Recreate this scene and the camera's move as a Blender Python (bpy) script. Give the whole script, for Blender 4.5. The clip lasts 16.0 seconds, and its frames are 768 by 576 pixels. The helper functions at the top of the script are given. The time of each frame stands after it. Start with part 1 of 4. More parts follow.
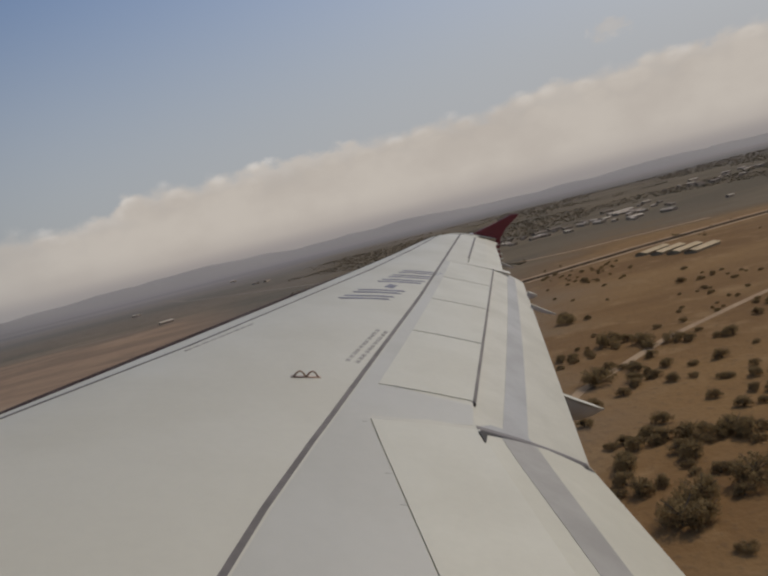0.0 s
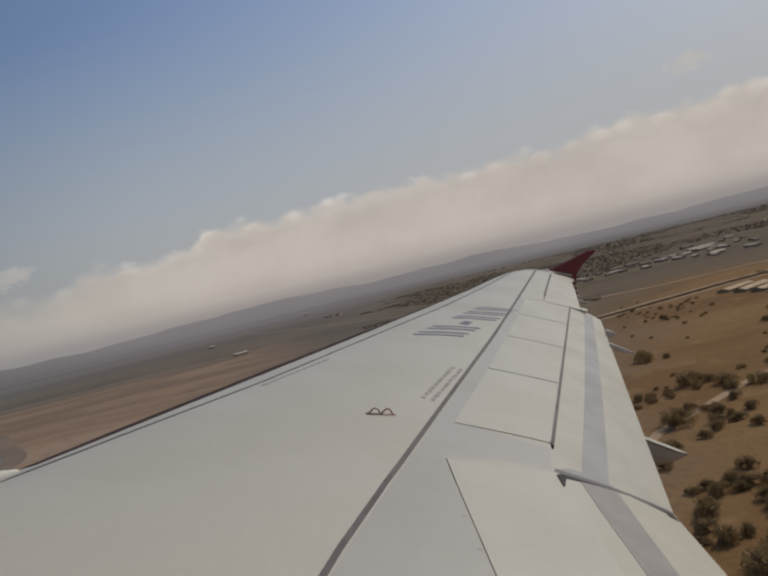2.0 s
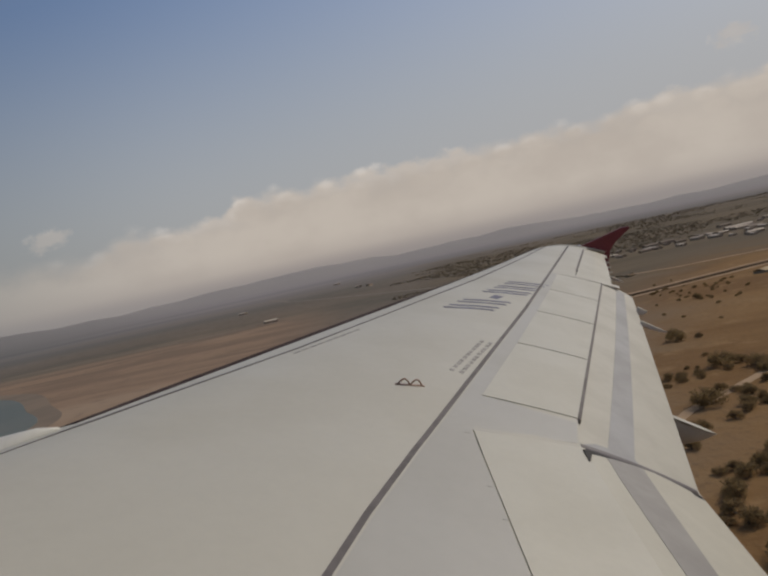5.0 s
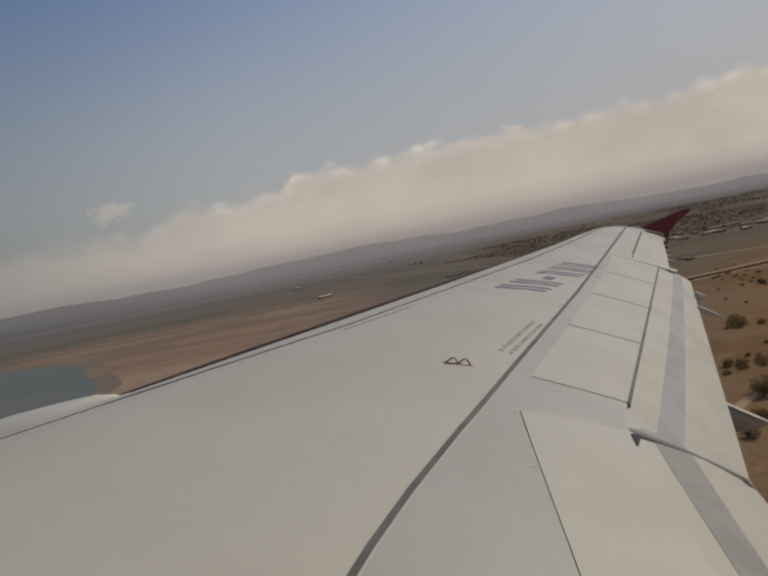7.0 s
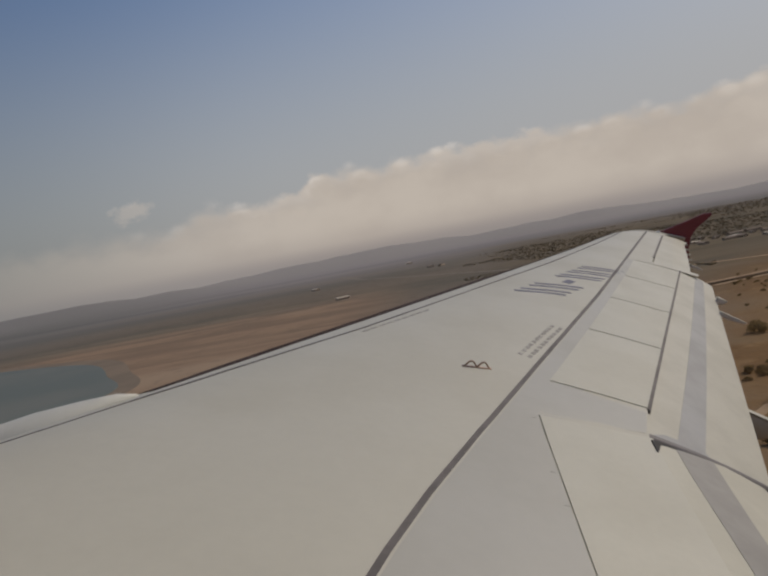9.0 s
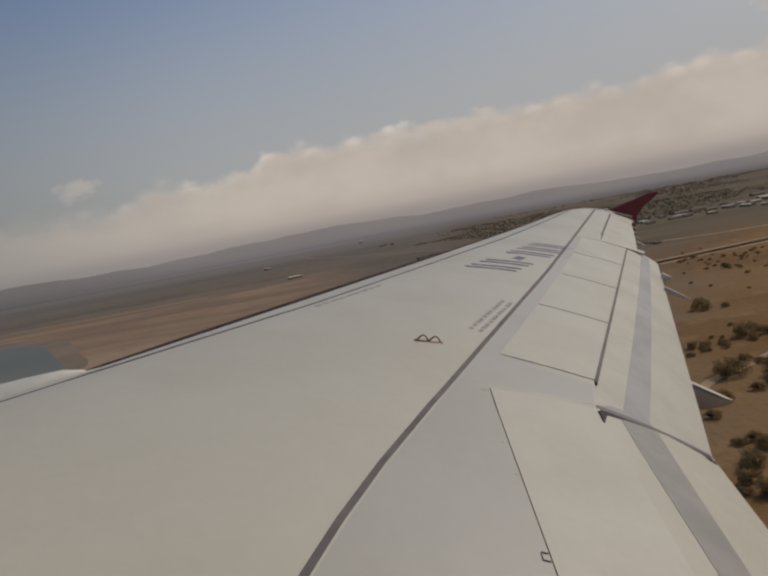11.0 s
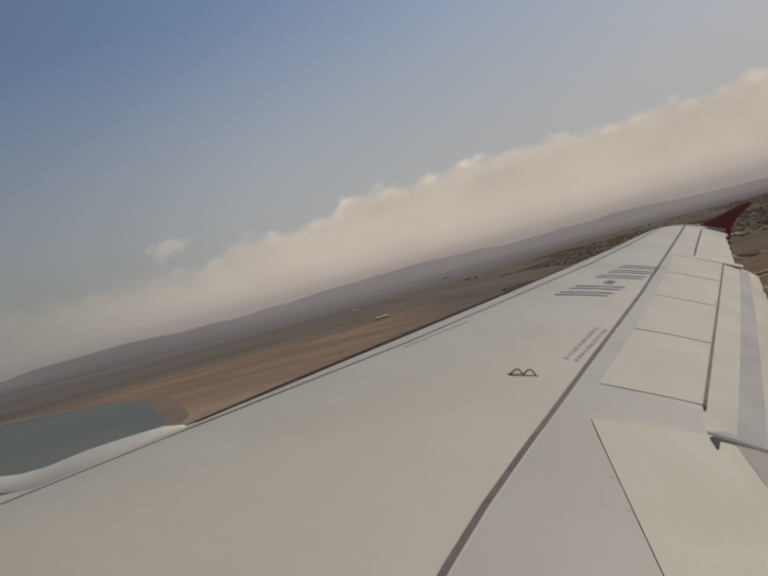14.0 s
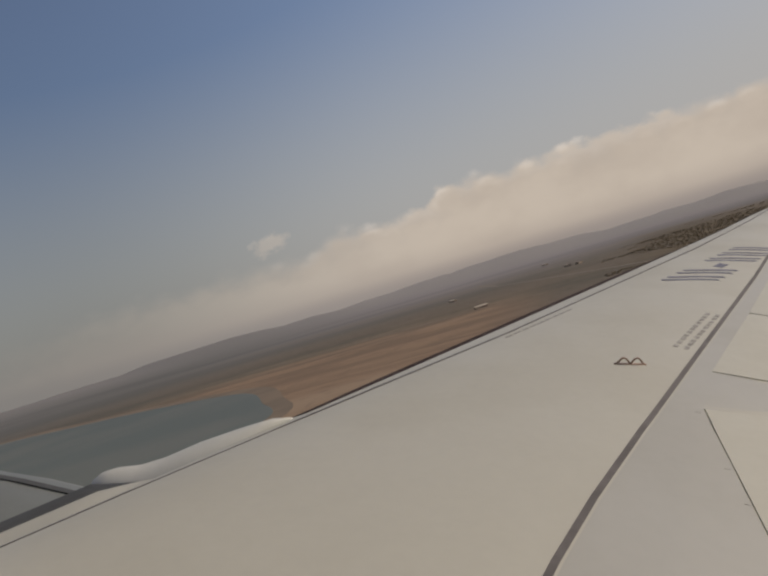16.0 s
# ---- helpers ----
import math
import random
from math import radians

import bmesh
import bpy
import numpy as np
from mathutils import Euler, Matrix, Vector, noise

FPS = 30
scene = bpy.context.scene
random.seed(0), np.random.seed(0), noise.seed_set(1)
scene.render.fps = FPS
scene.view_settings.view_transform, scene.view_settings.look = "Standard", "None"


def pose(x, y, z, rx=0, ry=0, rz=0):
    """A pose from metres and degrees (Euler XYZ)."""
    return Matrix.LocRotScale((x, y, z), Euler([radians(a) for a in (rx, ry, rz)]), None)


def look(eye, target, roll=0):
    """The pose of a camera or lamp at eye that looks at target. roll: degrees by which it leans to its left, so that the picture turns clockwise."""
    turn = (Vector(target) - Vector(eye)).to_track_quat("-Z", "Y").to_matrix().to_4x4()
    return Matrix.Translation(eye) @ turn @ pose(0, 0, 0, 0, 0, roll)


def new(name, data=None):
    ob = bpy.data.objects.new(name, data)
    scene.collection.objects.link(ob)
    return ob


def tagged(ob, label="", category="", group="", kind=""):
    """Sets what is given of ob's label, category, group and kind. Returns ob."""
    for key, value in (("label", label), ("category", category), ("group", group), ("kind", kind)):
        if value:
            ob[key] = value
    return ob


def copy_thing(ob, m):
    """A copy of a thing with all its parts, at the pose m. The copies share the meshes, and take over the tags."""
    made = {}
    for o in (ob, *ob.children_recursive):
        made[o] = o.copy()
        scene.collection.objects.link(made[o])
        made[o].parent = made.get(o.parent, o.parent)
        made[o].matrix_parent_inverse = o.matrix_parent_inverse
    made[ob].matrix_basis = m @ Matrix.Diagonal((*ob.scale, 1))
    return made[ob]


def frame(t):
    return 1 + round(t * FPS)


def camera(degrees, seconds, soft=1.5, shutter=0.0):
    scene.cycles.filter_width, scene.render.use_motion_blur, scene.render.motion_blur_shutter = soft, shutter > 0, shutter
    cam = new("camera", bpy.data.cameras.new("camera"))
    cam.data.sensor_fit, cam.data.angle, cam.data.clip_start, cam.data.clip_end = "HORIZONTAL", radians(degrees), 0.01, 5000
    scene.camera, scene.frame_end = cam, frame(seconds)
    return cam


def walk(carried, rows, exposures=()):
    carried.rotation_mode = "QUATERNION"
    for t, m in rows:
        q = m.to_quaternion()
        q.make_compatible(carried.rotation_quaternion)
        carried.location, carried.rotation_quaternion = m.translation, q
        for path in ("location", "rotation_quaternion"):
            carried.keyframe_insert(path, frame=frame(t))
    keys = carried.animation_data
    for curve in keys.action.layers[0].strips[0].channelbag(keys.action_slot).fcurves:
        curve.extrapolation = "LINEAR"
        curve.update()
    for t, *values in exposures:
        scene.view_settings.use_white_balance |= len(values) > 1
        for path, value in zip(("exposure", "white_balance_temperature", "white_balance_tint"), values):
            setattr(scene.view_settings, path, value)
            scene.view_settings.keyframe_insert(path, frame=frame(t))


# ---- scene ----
# World: x outboard of the right wing, y along the flight, z up; the land lies at z = 0.
# AIR: the climbing airliner's own frame (x outboard, y forward, z up from the wing's chord plane).
ALTITUDE = 70.0
AIR = Matrix(((0.98432, -0.02957, -0.17392, 0.0),
              (-0.02957, 0.94427, -0.32785, 0.0),
              (0.17392, 0.32785, 0.92858, ALTITUDE),
              (0.0, 0.0, 0.0, 1.0)))

# ---- camera: a phone held at a cabin window ----
cam = camera(52.18, 16.0, soft=2.5)
# seconds, place in the aircraft's frame, heading from outboard, tilt, lean
PATH = [
    (0, 1.876, -3.974, 2.071, -10.63, -11.82, 6.93),
    (0.5, 1.886, -3.963, 2.077, -9.56, -11.51, 7.03),
    (1, 1.889, -3.957, 2.079, -5.98, -10.80, 6.01),
    (1.5, 1.892, -3.951, 2.085, -3.20, -9.51, 6.02),
    (2, 1.890, -3.942, 2.088, -5.02, -9.94, 6.45),
    (2.5, 1.883, -3.944, 2.085, -6.50, -10.75, 8.37),
    (3, 1.876, -3.940, 2.089, -4.21, -11.10, 6.39),
    (3.2, 1.861, -3.931, 2.095, -2.42, -11.05, 5.22),
    (5.3, 1.829, -3.925, 2.104, -3.08, -12.33, 7.62),
    (5.5, 1.809, -3.935, 2.111, -1.94, -12.16, 6.64),
    (6, 1.807, -3.941, 2.116, -0.50, -12.52, 6.08),
    (6.5, 1.802, -3.948, 2.117, 0.26, -13.18, 7.29),
    (7, 1.802, -3.948, 2.122, 0.73, -14.46, 7.88),
    (7.5, 1.803, -3.953, 2.118, 0.17, -15.50, 8.45),
    (8, 1.811, -3.942, 2.110, -0.80, -14.94, 9.11),
    (8.5, 1.813, -3.940, 2.115, 0.19, -14.39, 10.50),
    (9, 1.809, -3.937, 2.121, 2.07, -14.50, 8.08),
    (9.5, 1.800, -3.944, 2.106, -0.57, -15.19, 8.14),
    (9.7, 1.796, -3.949, 2.096, -1.18, -15.43, 7.61),
    (11.8, 1.813, -3.932, 2.081, -1.63, -15.35, 9.71),
    (12, 1.825, -3.928, 2.073, -0.71, -15.06, 9.24),
    (12.5, 1.838, -3.941, 2.080, 5.11, -14.63, 6.81),
    (13, 1.845, -3.942, 2.095, 8.60, -12.20, 2.93),
    (13.5, 1.847, -3.939, 2.088, 5.06, -13.74, 5.28),
    (14, 1.850, -3.935, 2.090, 5.02, -13.48, 3.07),
    (14.5, 1.861, -3.931, 2.115, 7.92, -12.35, -0.25),
    (15, 1.857, -3.935, 2.111, 11.03, -12.80, -1.31),
    (15.5, 1.850, -3.930, 2.107, 12.13, -13.21, -0.95),
    (16, 1.846, -3.924, 2.101, 12.36, -14.37, -0.20),
]


def held(x, y, z, heading, tilt, lean):
    h, p = radians(heading), radians(tilt)
    ahead = Vector((math.cos(h) * math.cos(p), math.sin(h) * math.cos(p), math.sin(p)))
    side = Vector((math.sin(h), -math.cos(h), 0))
    top = side.cross(ahead)
    c, s = math.cos(radians(lean)), math.sin(radians(lean))
    a, b = side * c + top * s, top * c - side * s
    m = Matrix((a, b, -ahead)).transposed().to_4x4()
    m.translation = (x, y, z)
    return AIR @ m


walk(cam, [(t, held(*row)) for t, *row in PATH],
     exposures=[(0.0, 0.12, 6400, 11), (3.0, 0.13, 6450, 11), (5.5, 0.06, 6580, 12), (9.0, 0.05, 6620, 12), (12.5, 0.04, 6680, 12), (14.0, 0.12, 6750, 12), (16.0, 0.12, 6950, 13)])

# ---- sky, sun ----
SUN_AZ, SUN_EL = -62.0, 42.0      # degrees from x towards y, and up


def calc(nt, op, a, b=None, c=None, clamp=False):
    n = nt.nodes.new("ShaderNodeMath")
    n.operation, n.use_clamp = op, clamp
    for i, v in enumerate((a, b, c)):
        if v is None:
            continue
        if isinstance(v, (int, float)):
            n.inputs[i].default_value = v
        else:
            nt.links.new(v, n.inputs[i])
    return n.outputs[0]


def blend(nt, fac, a, b, kind="MIX"):
    n = nt.nodes.new("ShaderNodeMix")
    n.data_type, n.blend_type = "RGBA", kind
    for sock, v in ((n.inputs[0], fac), (n.inputs[6], a), (n.inputs[7], b)):
        if isinstance(v, (int, float)):
            sock.default_value = v
        elif isinstance(v, tuple):
            sock.default_value = (*v, 1.0) if len(v) == 3 else v
        else:
            nt.links.new(v, sock)
    return n.outputs[2]


def ramp(nt, fac, lo, hi, out_lo=0.0, out_hi=1.0, smooth=True):
    n = nt.nodes.new("ShaderNodeMapRange")
    n.interpolation_type = "SMOOTHSTEP" if smooth else "LINEAR"
    nt.links.new(fac, n.inputs[0])
    for i, v in enumerate((lo, hi, out_lo, out_hi)):
        if isinstance(v, (int, float)):
            n.inputs[i + 1].default_value = v
        else:
            nt.links.new(v, n.inputs[i + 1])
    return n.outputs[0]


def grain(nt, vec, scale, detail=4.0, rough=0.55, warp=0.0):
    n = nt.nodes.new("ShaderNodeTexNoise")
    n.inputs["Scale"].default_value, n.inputs["Detail"].default_value = scale, detail
    n.inputs["Roughness"].default_value, n.inputs["Distortion"].default_value = rough, warp
    nt.links.new(vec, n.inputs["Vector"])
    return n.outputs[0]


world = bpy.data.worlds.new("hazy_sky")
scene.world = world
world.use_nodes = True
wt = world.node_tree
wt.nodes.clear()
sky = wt.nodes.new("ShaderNodeTexSky")
sky.sky_type, sky.sun_disc = "NISHITA", False
sky.sun_elevation, sky.sun_rotation = radians(SUN_EL), radians(90 - SUN_AZ)
sky.dust_density, sky.air_density = 3.0, 1.2
way = wt.nodes.new("ShaderNodeTexCoord").outputs["Generated"]
sep = wt.nodes.new("ShaderNodeSeparateXYZ")
wt.links.new(way, sep.inputs[0])
level = calc(wt, "MULTIPLY", calc(wt, "ARCSINE", sep.outputs[2]), 57.3)
azim = calc(wt, "MULTIPLY", calc(wt, "ARCTAN2", sep.outputs[1], sep.outputs[0]), 57.3)
# thin haze, thicker towards the horizon
haze = ramp(wt, level, 3.0, 24.0, 0.78, 0.02)
haze = calc(wt, "ADD", haze, ramp(wt, azim, 34.0, -35.0, -0.12, 0.20), clamp=True)
base = blend(wt, 1.0, sky.outputs[0], (0.062, 0.068, 0.080), "MULTIPLY")
murk = blend(wt, ramp(wt, azim, 10.0, 38.0), (0.37, 0.375, 0.38), (0.240, 0.248, 0.246))
base = blend(wt, ramp(wt, azim, 5.0, 42.0, 0.0, 0.16), base, (0.03, 0.04, 0.06))
air = blend(wt, haze, base, murk)
# one long bank of cloud standing along the horizon
stretch = wt.nodes.new("ShaderNodeMapping")
stretch.inputs["Scale"].default_value = (1.0, 1.0, 1.6)
wt.links.new(way, stretch.inputs[0])
lumps = grain(wt, stretch.outputs[0], 9.0, 5.0, 0.5)
fine = grain(wt, stretch.outputs[0], 38.0, 6.0, 0.6)
slow = grain(wt, way, 5.0, 2.0, 0.5)
heads = wt.nodes.new("ShaderNodeTexVoronoi")
heads.feature, heads.inputs["Scale"].default_value, heads.inputs["Smoothness"].default_value = "SMOOTH_F1", 34.0, 0.35
wt.links.new(stretch.outputs[0], heads.inputs["Vector"])
swell = calc(wt, "SUBTRACT", 0.45, heads.outputs["Distance"])
# the bank's height in degrees along the horizon: (degrees from x towards y, height)
BANK_TOP = [(45, 4.0), (30, 4.5), (23, 4.8), (19, 4.6), (16.5, 5.5), (13, 5.1), (10, 5.3), (8, 6.4), (3.5, 6.3), (-1, 5.9), (-3, 5.0), (-7, 4.9),
            (-9, 6.0), (-12, 6.3), (-16, 6.1), (-19, 5.6), (-21.5, 5.3), (-23.5, 7.0), (-27, 7.3), (-31, 7.0), (-36, 7.4), (-45, 7.0)]
crest = wt.nodes.new("ShaderNodeValToRGB")
crest.color_ramp.interpolation = "EASE"
for k, (az, el) in enumerate(BANK_TOP):
    stops = crest.color_ramp.elements
    stop = stops[k] if k < 2 else stops.new(0.5)
    stop.position, stop.color = (45 - az) / 90, (el / 10, el / 10, el / 10, 1)
wobble = calc(wt, "MULTIPLY", calc(wt, "SUBTRACT", lumps, 0.5), 3.0)
wt.links.new(ramp(wt, calc(wt, "ADD", azim, wobble), 45.0, -45.0, smooth=False), crest.inputs[0])
top = calc(wt, "MULTIPLY", crest.outputs[0], 10.0)
top = calc(wt, "ADD", top, calc(wt, "MULTIPLY", swell, 0.7))
top = calc(wt, "ADD", top, calc(wt, "MULTIPLY", calc(wt, "SUBTRACT", fine, 0.5), 1.3))
top = calc(wt, "ADD", top, calc(wt, "MULTIPLY", calc(wt, "SUBTRACT", lumps, 0.5), 1.4))
gap = calc(wt, "SUBTRACT", top, level)
edge = calc(wt, "MULTIPLY", ramp(wt, azim, 26.0, 8.0, 2.6, 0.75), ramp(wt, slow, 0.35, 0.65, 0.9, 2.2))
mass = ramp(wt, gap, 0.0, edge)


def puff(az, el, wide, high, strength):
    """The share of a small cloud of its own that stands above the bank."""
    a = calc(wt, "DIVIDE", calc(wt, "SUBTRACT", azim, az), wide)
    b = calc(wt, "DIVIDE", calc(wt, "SUBTRACT", level, el), high)
    d = calc(wt, "SQRT", calc(wt, "ADD", calc(wt, "MULTIPLY", a, a), calc(wt, "MULTIPLY", b, b)))
    d = calc(wt, "ADD", d, calc(wt, "MULTIPLY", calc(wt, "SUBTRACT", fine, 0.5), 2.4))
    return ramp(wt, d, 1.0, 0.35, 0.0, strength)


mass = calc(wt, "MAXIMUM", mass, puff(21.5, 5.5, 1.6, 0.9, 0.75))
mass = calc(wt, "MAXIMUM", mass, puff(-27.0, 8.9, 1.9, 0.9, 0.5))
sunlit = ramp(wt, gap, 0.1, 1.7, 1.0, 0.0)
puffs = calc(wt, "MULTIPLY", calc(wt, "MULTIPLY", sunlit, ramp(wt, swell, -0.05, 0.30, 0.30, 1.0)), ramp(wt, azim, -24.0, -8.0, 0.6, 1.0))
body = blend(wt, ramp(wt, lumps, 0.36, 0.64), (0.445, 0.396, 0.342), (0.49, 0.44, 0.38))
body = blend(wt, calc(wt, "MULTIPLY", ramp(wt, swell, 0.10, -0.22, 0.0, 0.30), ramp(wt, gap, 3.0, 0.6)), body, (0.37, 0.34, 0.31))
cloud = blend(wt, puffs, body, (0.65, 0.61, 0.56))
cloud = blend(wt, ramp(wt, azim, 14.0, 40.0, 0.0, 0.75), cloud, (0.258, 0.25, 0.233))
cloud = blend(wt, ramp(wt, level, 2.4, -0.2), cloud, (0.365, 0.322, 0.288))
cloud = blend(wt, ramp(wt, level, 1.0, -0.3, 0.0, 0.8), cloud, (0.245, 0.222, 0.213))
veil = calc(wt, "MULTIPLY", mass, ramp(wt, azim, 40.0, 4.0, 0.30, 0.92))
seen = blend(wt, veil, air, cloud)
bg = wt.nodes.new("ShaderNodeBackground")
bg.inputs[1].default_value = 1.0
wt.links.new(seen, bg.inputs[0])
wt.links.new(bg.outputs[0], wt.nodes.new("ShaderNodeOutputWorld").inputs[0])

sun_data = bpy.data.lights.new("sun", "SUN")
sun_data.energy, sun_data.angle, sun_data.color = 1.42, radians(3.0), (1.0, 0.88, 0.70)
sun = new("sun", sun_data)
to_sun = Vector((math.cos(radians(SUN_AZ)) * math.cos(radians(SUN_EL)), math.sin(radians(SUN_AZ)) * math.cos(radians(SUN_EL)), math.sin(radians(SUN_EL))))
sun.matrix_world = look(to_sun * 400, (0, 0, 0))


# ---- materials ----
def material(name, colour, rough=0.5, metal=0.0, spots=0.08, scale=2.0, fine_scale=30.0, tint=None, bump=0.0, coat=0.0, space="Object", spec=0.5):
    """A surface with broad stains and fine grain, both a share of its colour."""
    m = bpy.data.materials.new(name)
    m.use_nodes = True
    nt = m.node_tree
    b = nt.nodes["Principled BSDF"]
    vec = nt.nodes.new("ShaderNodeTexCoord").outputs["Object"] if space == "Object" else nt.nodes.new("ShaderNodeNewGeometry").outputs["Position"]
    broad, tiny = grain(nt, vec, scale, 5.0), grain(nt, vec, fine_scale, 4.0)
    dark = tuple(c * (1 - spots * 2.5) for c in colour) if tint is None else tint
    c1 = blend(nt, ramp(nt, broad, 0.35, 0.68), colour, dark)
    c2 = blend(nt, ramp(nt, tiny, 0.3, 0.75, 0.0, spots * 2), c1, tuple(c * 0.55 for c in colour))
    nt.links.new(c2, b.inputs["Base Color"])
    b.inputs["Metallic"].default_value = metal
    b.inputs["Specular IOR Level"].default_value = spec
    b.inputs["Coat Weight"].default_value = coat
    nt.links.new(ramp(nt, broad, 0.2, 0.8, max(rough - 0.07, 0.0), min(rough + 0.09, 1.0)), b.inputs["Roughness"])
    if bump:
        n = nt.nodes.new("ShaderNodeBump")
        n.inputs["Strength"].default_value, n.inputs["Distance"].default_value = bump, 0.1
        nt.links.new(tiny, n.inputs["Height"])
        nt.links.new(n.outputs[0], b.inputs["Normal"])
    return m


WING_GREY = material("grey_wing_paint", (0.486, 0.466, 0.382), 0.45, spots=0.03, scale=0.8, fine_scale=14.0)
PANEL_WHITE = material("white_panel_paint", (0.492, 0.475, 0.388), 0.45, spots=0.035, scale=1.1, fine_scale=18.0)
FLAP_WHITE = material("white_flap_paint", (0.468, 0.45, 0.37), 0.45, spots=0.045, scale=1.4, fine_scale=12.0)
BAND_GREY = material("grey_rub_band", (0.325, 0.325, 0.315), 0.45, spots=0.07, scale=1.5, fine_scale=9.0)
BAND_WARM = material("warm_grey_rub_band", (0.296, 0.286, 0.262), 0.5, spots=0.07, scale=1.5, fine_scale=9.0)
SEALANT = material("dark_sealant", (0.128, 0.114, 0.108), 0.7, spots=0.10, scale=4.0)
EDGE_DARK = material("dark_red_brown_line", (0.070, 0.050, 0.046), 0.9, spots=0.10, scale=4.0, spec=0.05)
# near-black that paints the shade inside gaps and slots
GAP_DARK = material("dark_gap_shade", (0.035, 0.033, 0.032), 0.8)
REAR_GREY = material("blue_grey_wing_paint", (0.412, 0.402, 0.352), 0.45, spots=0.03, scale=0.9, fine_scale=10.0)
FENCE_RED = material("red_fence_paint", (0.20, 0.040, 0.050), 0.4, spots=0.05, scale=4.0)
MARK_BLUE = material("blue_grey_marking", (0.115, 0.115, 0.165), 0.5, spots=0.08, scale=6.0)
MARK_PALE = material("worn_grey_stencil", (0.365, 0.345, 0.31), 0.6, spots=0.15, scale=30.0)
BRONZE = material("bronze_fitting", (0.40, 0.27, 0.19), 0.42, metal=0.2, spots=0.1, scale=20.0)
SLAT_METAL = material("pale_leading_edge_paint", (0.60, 0.58, 0.56), 0.35, spots=0.03, scale=1.0)
NACELLE = material("pale_nacelle_paint", (0.60, 0.59, 0.52), 0.55, spots=0.04, scale=1.0)
LENS = material("clear_lens", (0.85, 0.85, 0.85), 0.12, spots=0.02)
RIB = material("dark_grey_rib", (0.125, 0.114, 0.114), 0.5, spots=0.06, scale=3.0)
# dark tone for painted shade: the slat's gap and the cowl's line
SLAT_DARK = material("green_grey_shade", (0.075, 0.075, 0.068), 0.6, spots=0.1, scale=3.0)
# brownish grey holds the fairing side's shade and the ground's bounce
FAIRING = material("shaded_fairing_grey", (0.44, 0.385, 0.31), 0.5, spots=0.08, scale=2.0)
COWL = material("grey_green_cowl_paint", (0.20, 0.212, 0.195), 0.4, spots=0.05, scale=1.0)
CABIN = material("cabin_lining", (0.55, 0.54, 0.51), 0.6, spots=0.03)


# ---- building helpers ----
def part(name, bm, mat, parent=None, label="", smooth=False):
    me = bpy.data.meshes.new(name)
    bmesh.ops.recalc_face_normals(bm, faces=bm.faces[:])
    bm.to_mesh(me)
    bm.free()
    me.materials.append(mat)
    if smooth:
        me.polygons.foreach_set("use_smooth", [True] * len(me.polygons))
    ob = new(name, me)
    ob.parent = parent
    if label:
        ob["label"] = label
    return ob


def sheet(rows, closed=False, caps=False, ring=False):
    """A bmesh from rows of points of equal length; ring joins the last row to the first."""
    bm = bmesh.new()
    vs = [[bm.verts.new(p) for p in row] for row in rows]
    n = len(vs[0])
    for i in range(len(vs) - (0 if ring else 1)):
        a, b = vs[i], vs[(i + 1) % len(vs)]
        for j in range(n - (0 if closed else 1)):
            k = (j + 1) % n
            bm.faces.new((a[j], a[k], b[k], b[j]))
    if caps:
        bm.faces.new(vs[0][::-1]), bm.faces.new(vs[-1])
    return bm


def lerp(a, b, t):
    return a + (b - a) * t


def along(points, x):
    """The y of a polyline of (x, y) at x, run on past its ends."""
    for (x0, y0), (x1, y1) in zip(points, points[1:]):
        if x <= x1 or (x1, y1) == points[-1]:
            return y0 + (y1 - y0) * (x - x0) / (x1 - x0)


# ---- the wing's shape ----
SWEEP = 0.52
PROFILE = [(0, -0.018), (0.004, -0.008), (0.01, -0.002), (0.03, 0.0125), (0.08, 0.0325), (0.15, 0.048), (0.25, 0.057), (0.38, 0.0605), (0.5, 0.057),
           (0.65, 0.045), (0.75, 0.034), (0.85, 0.0205), (1.0, 0.0)]
TIP_X = 16.98


def chord(x):
    return 6.1 + (3.85 - 6.1) * (x - 1.98) / 4.42 if x < 6.4 else 3.85 + (1.55 - 3.85) * (x - 6.4) / 10.6


def lead(x):
    return -SWEEP * (x - 1.98) + 0.12 * min(max((x - 12.5) / 3.7, 0.0), 1.0) ** 2 - (0.5 * max(x - 16.5, 0.0)) ** 2 * 3


def share(x, y):
    return (lead(x) - y) / chord(x)


def skin(x, y):
    return chord(x) * along(PROFILE, min(max(share(x, y), 0.0), 1.0))


HINGE_IN = [(2.0, -5.02), (5.26, -4.924), (6.68, -4.885)]
HINGE_OUT = [(7.34, -5.05), (9.0, -5.645), (10.52, -6.17), (11.95, -6.66), (13.2, -7.06)]
SHROUD_IN = [(2.0, -5.62), (6.8, -5.66)]
SHROUD_OUT = [(7.3, -5.79), (13.4, -7.82)]
HINGE_AILERON = [(13.4, -7.39), (16.6, -8.42), (17.0, -8.54)]


def hinge(x):
    if x <= 6.68:
        return along(HINGE_IN, x)
    if x < 7.34:
        return along(SHROUD_IN + SHROUD_OUT, x) + 0.01
    if x < 13.35:
        return along(HINGE_OUT, x)
    return along(HINGE_AILERON, x)


airplane = new("airplane")
airplane.matrix_world = AIR
tagged(airplane, "white and grey airliner wing with red wingtip fence, flaps lowered", "airplane")

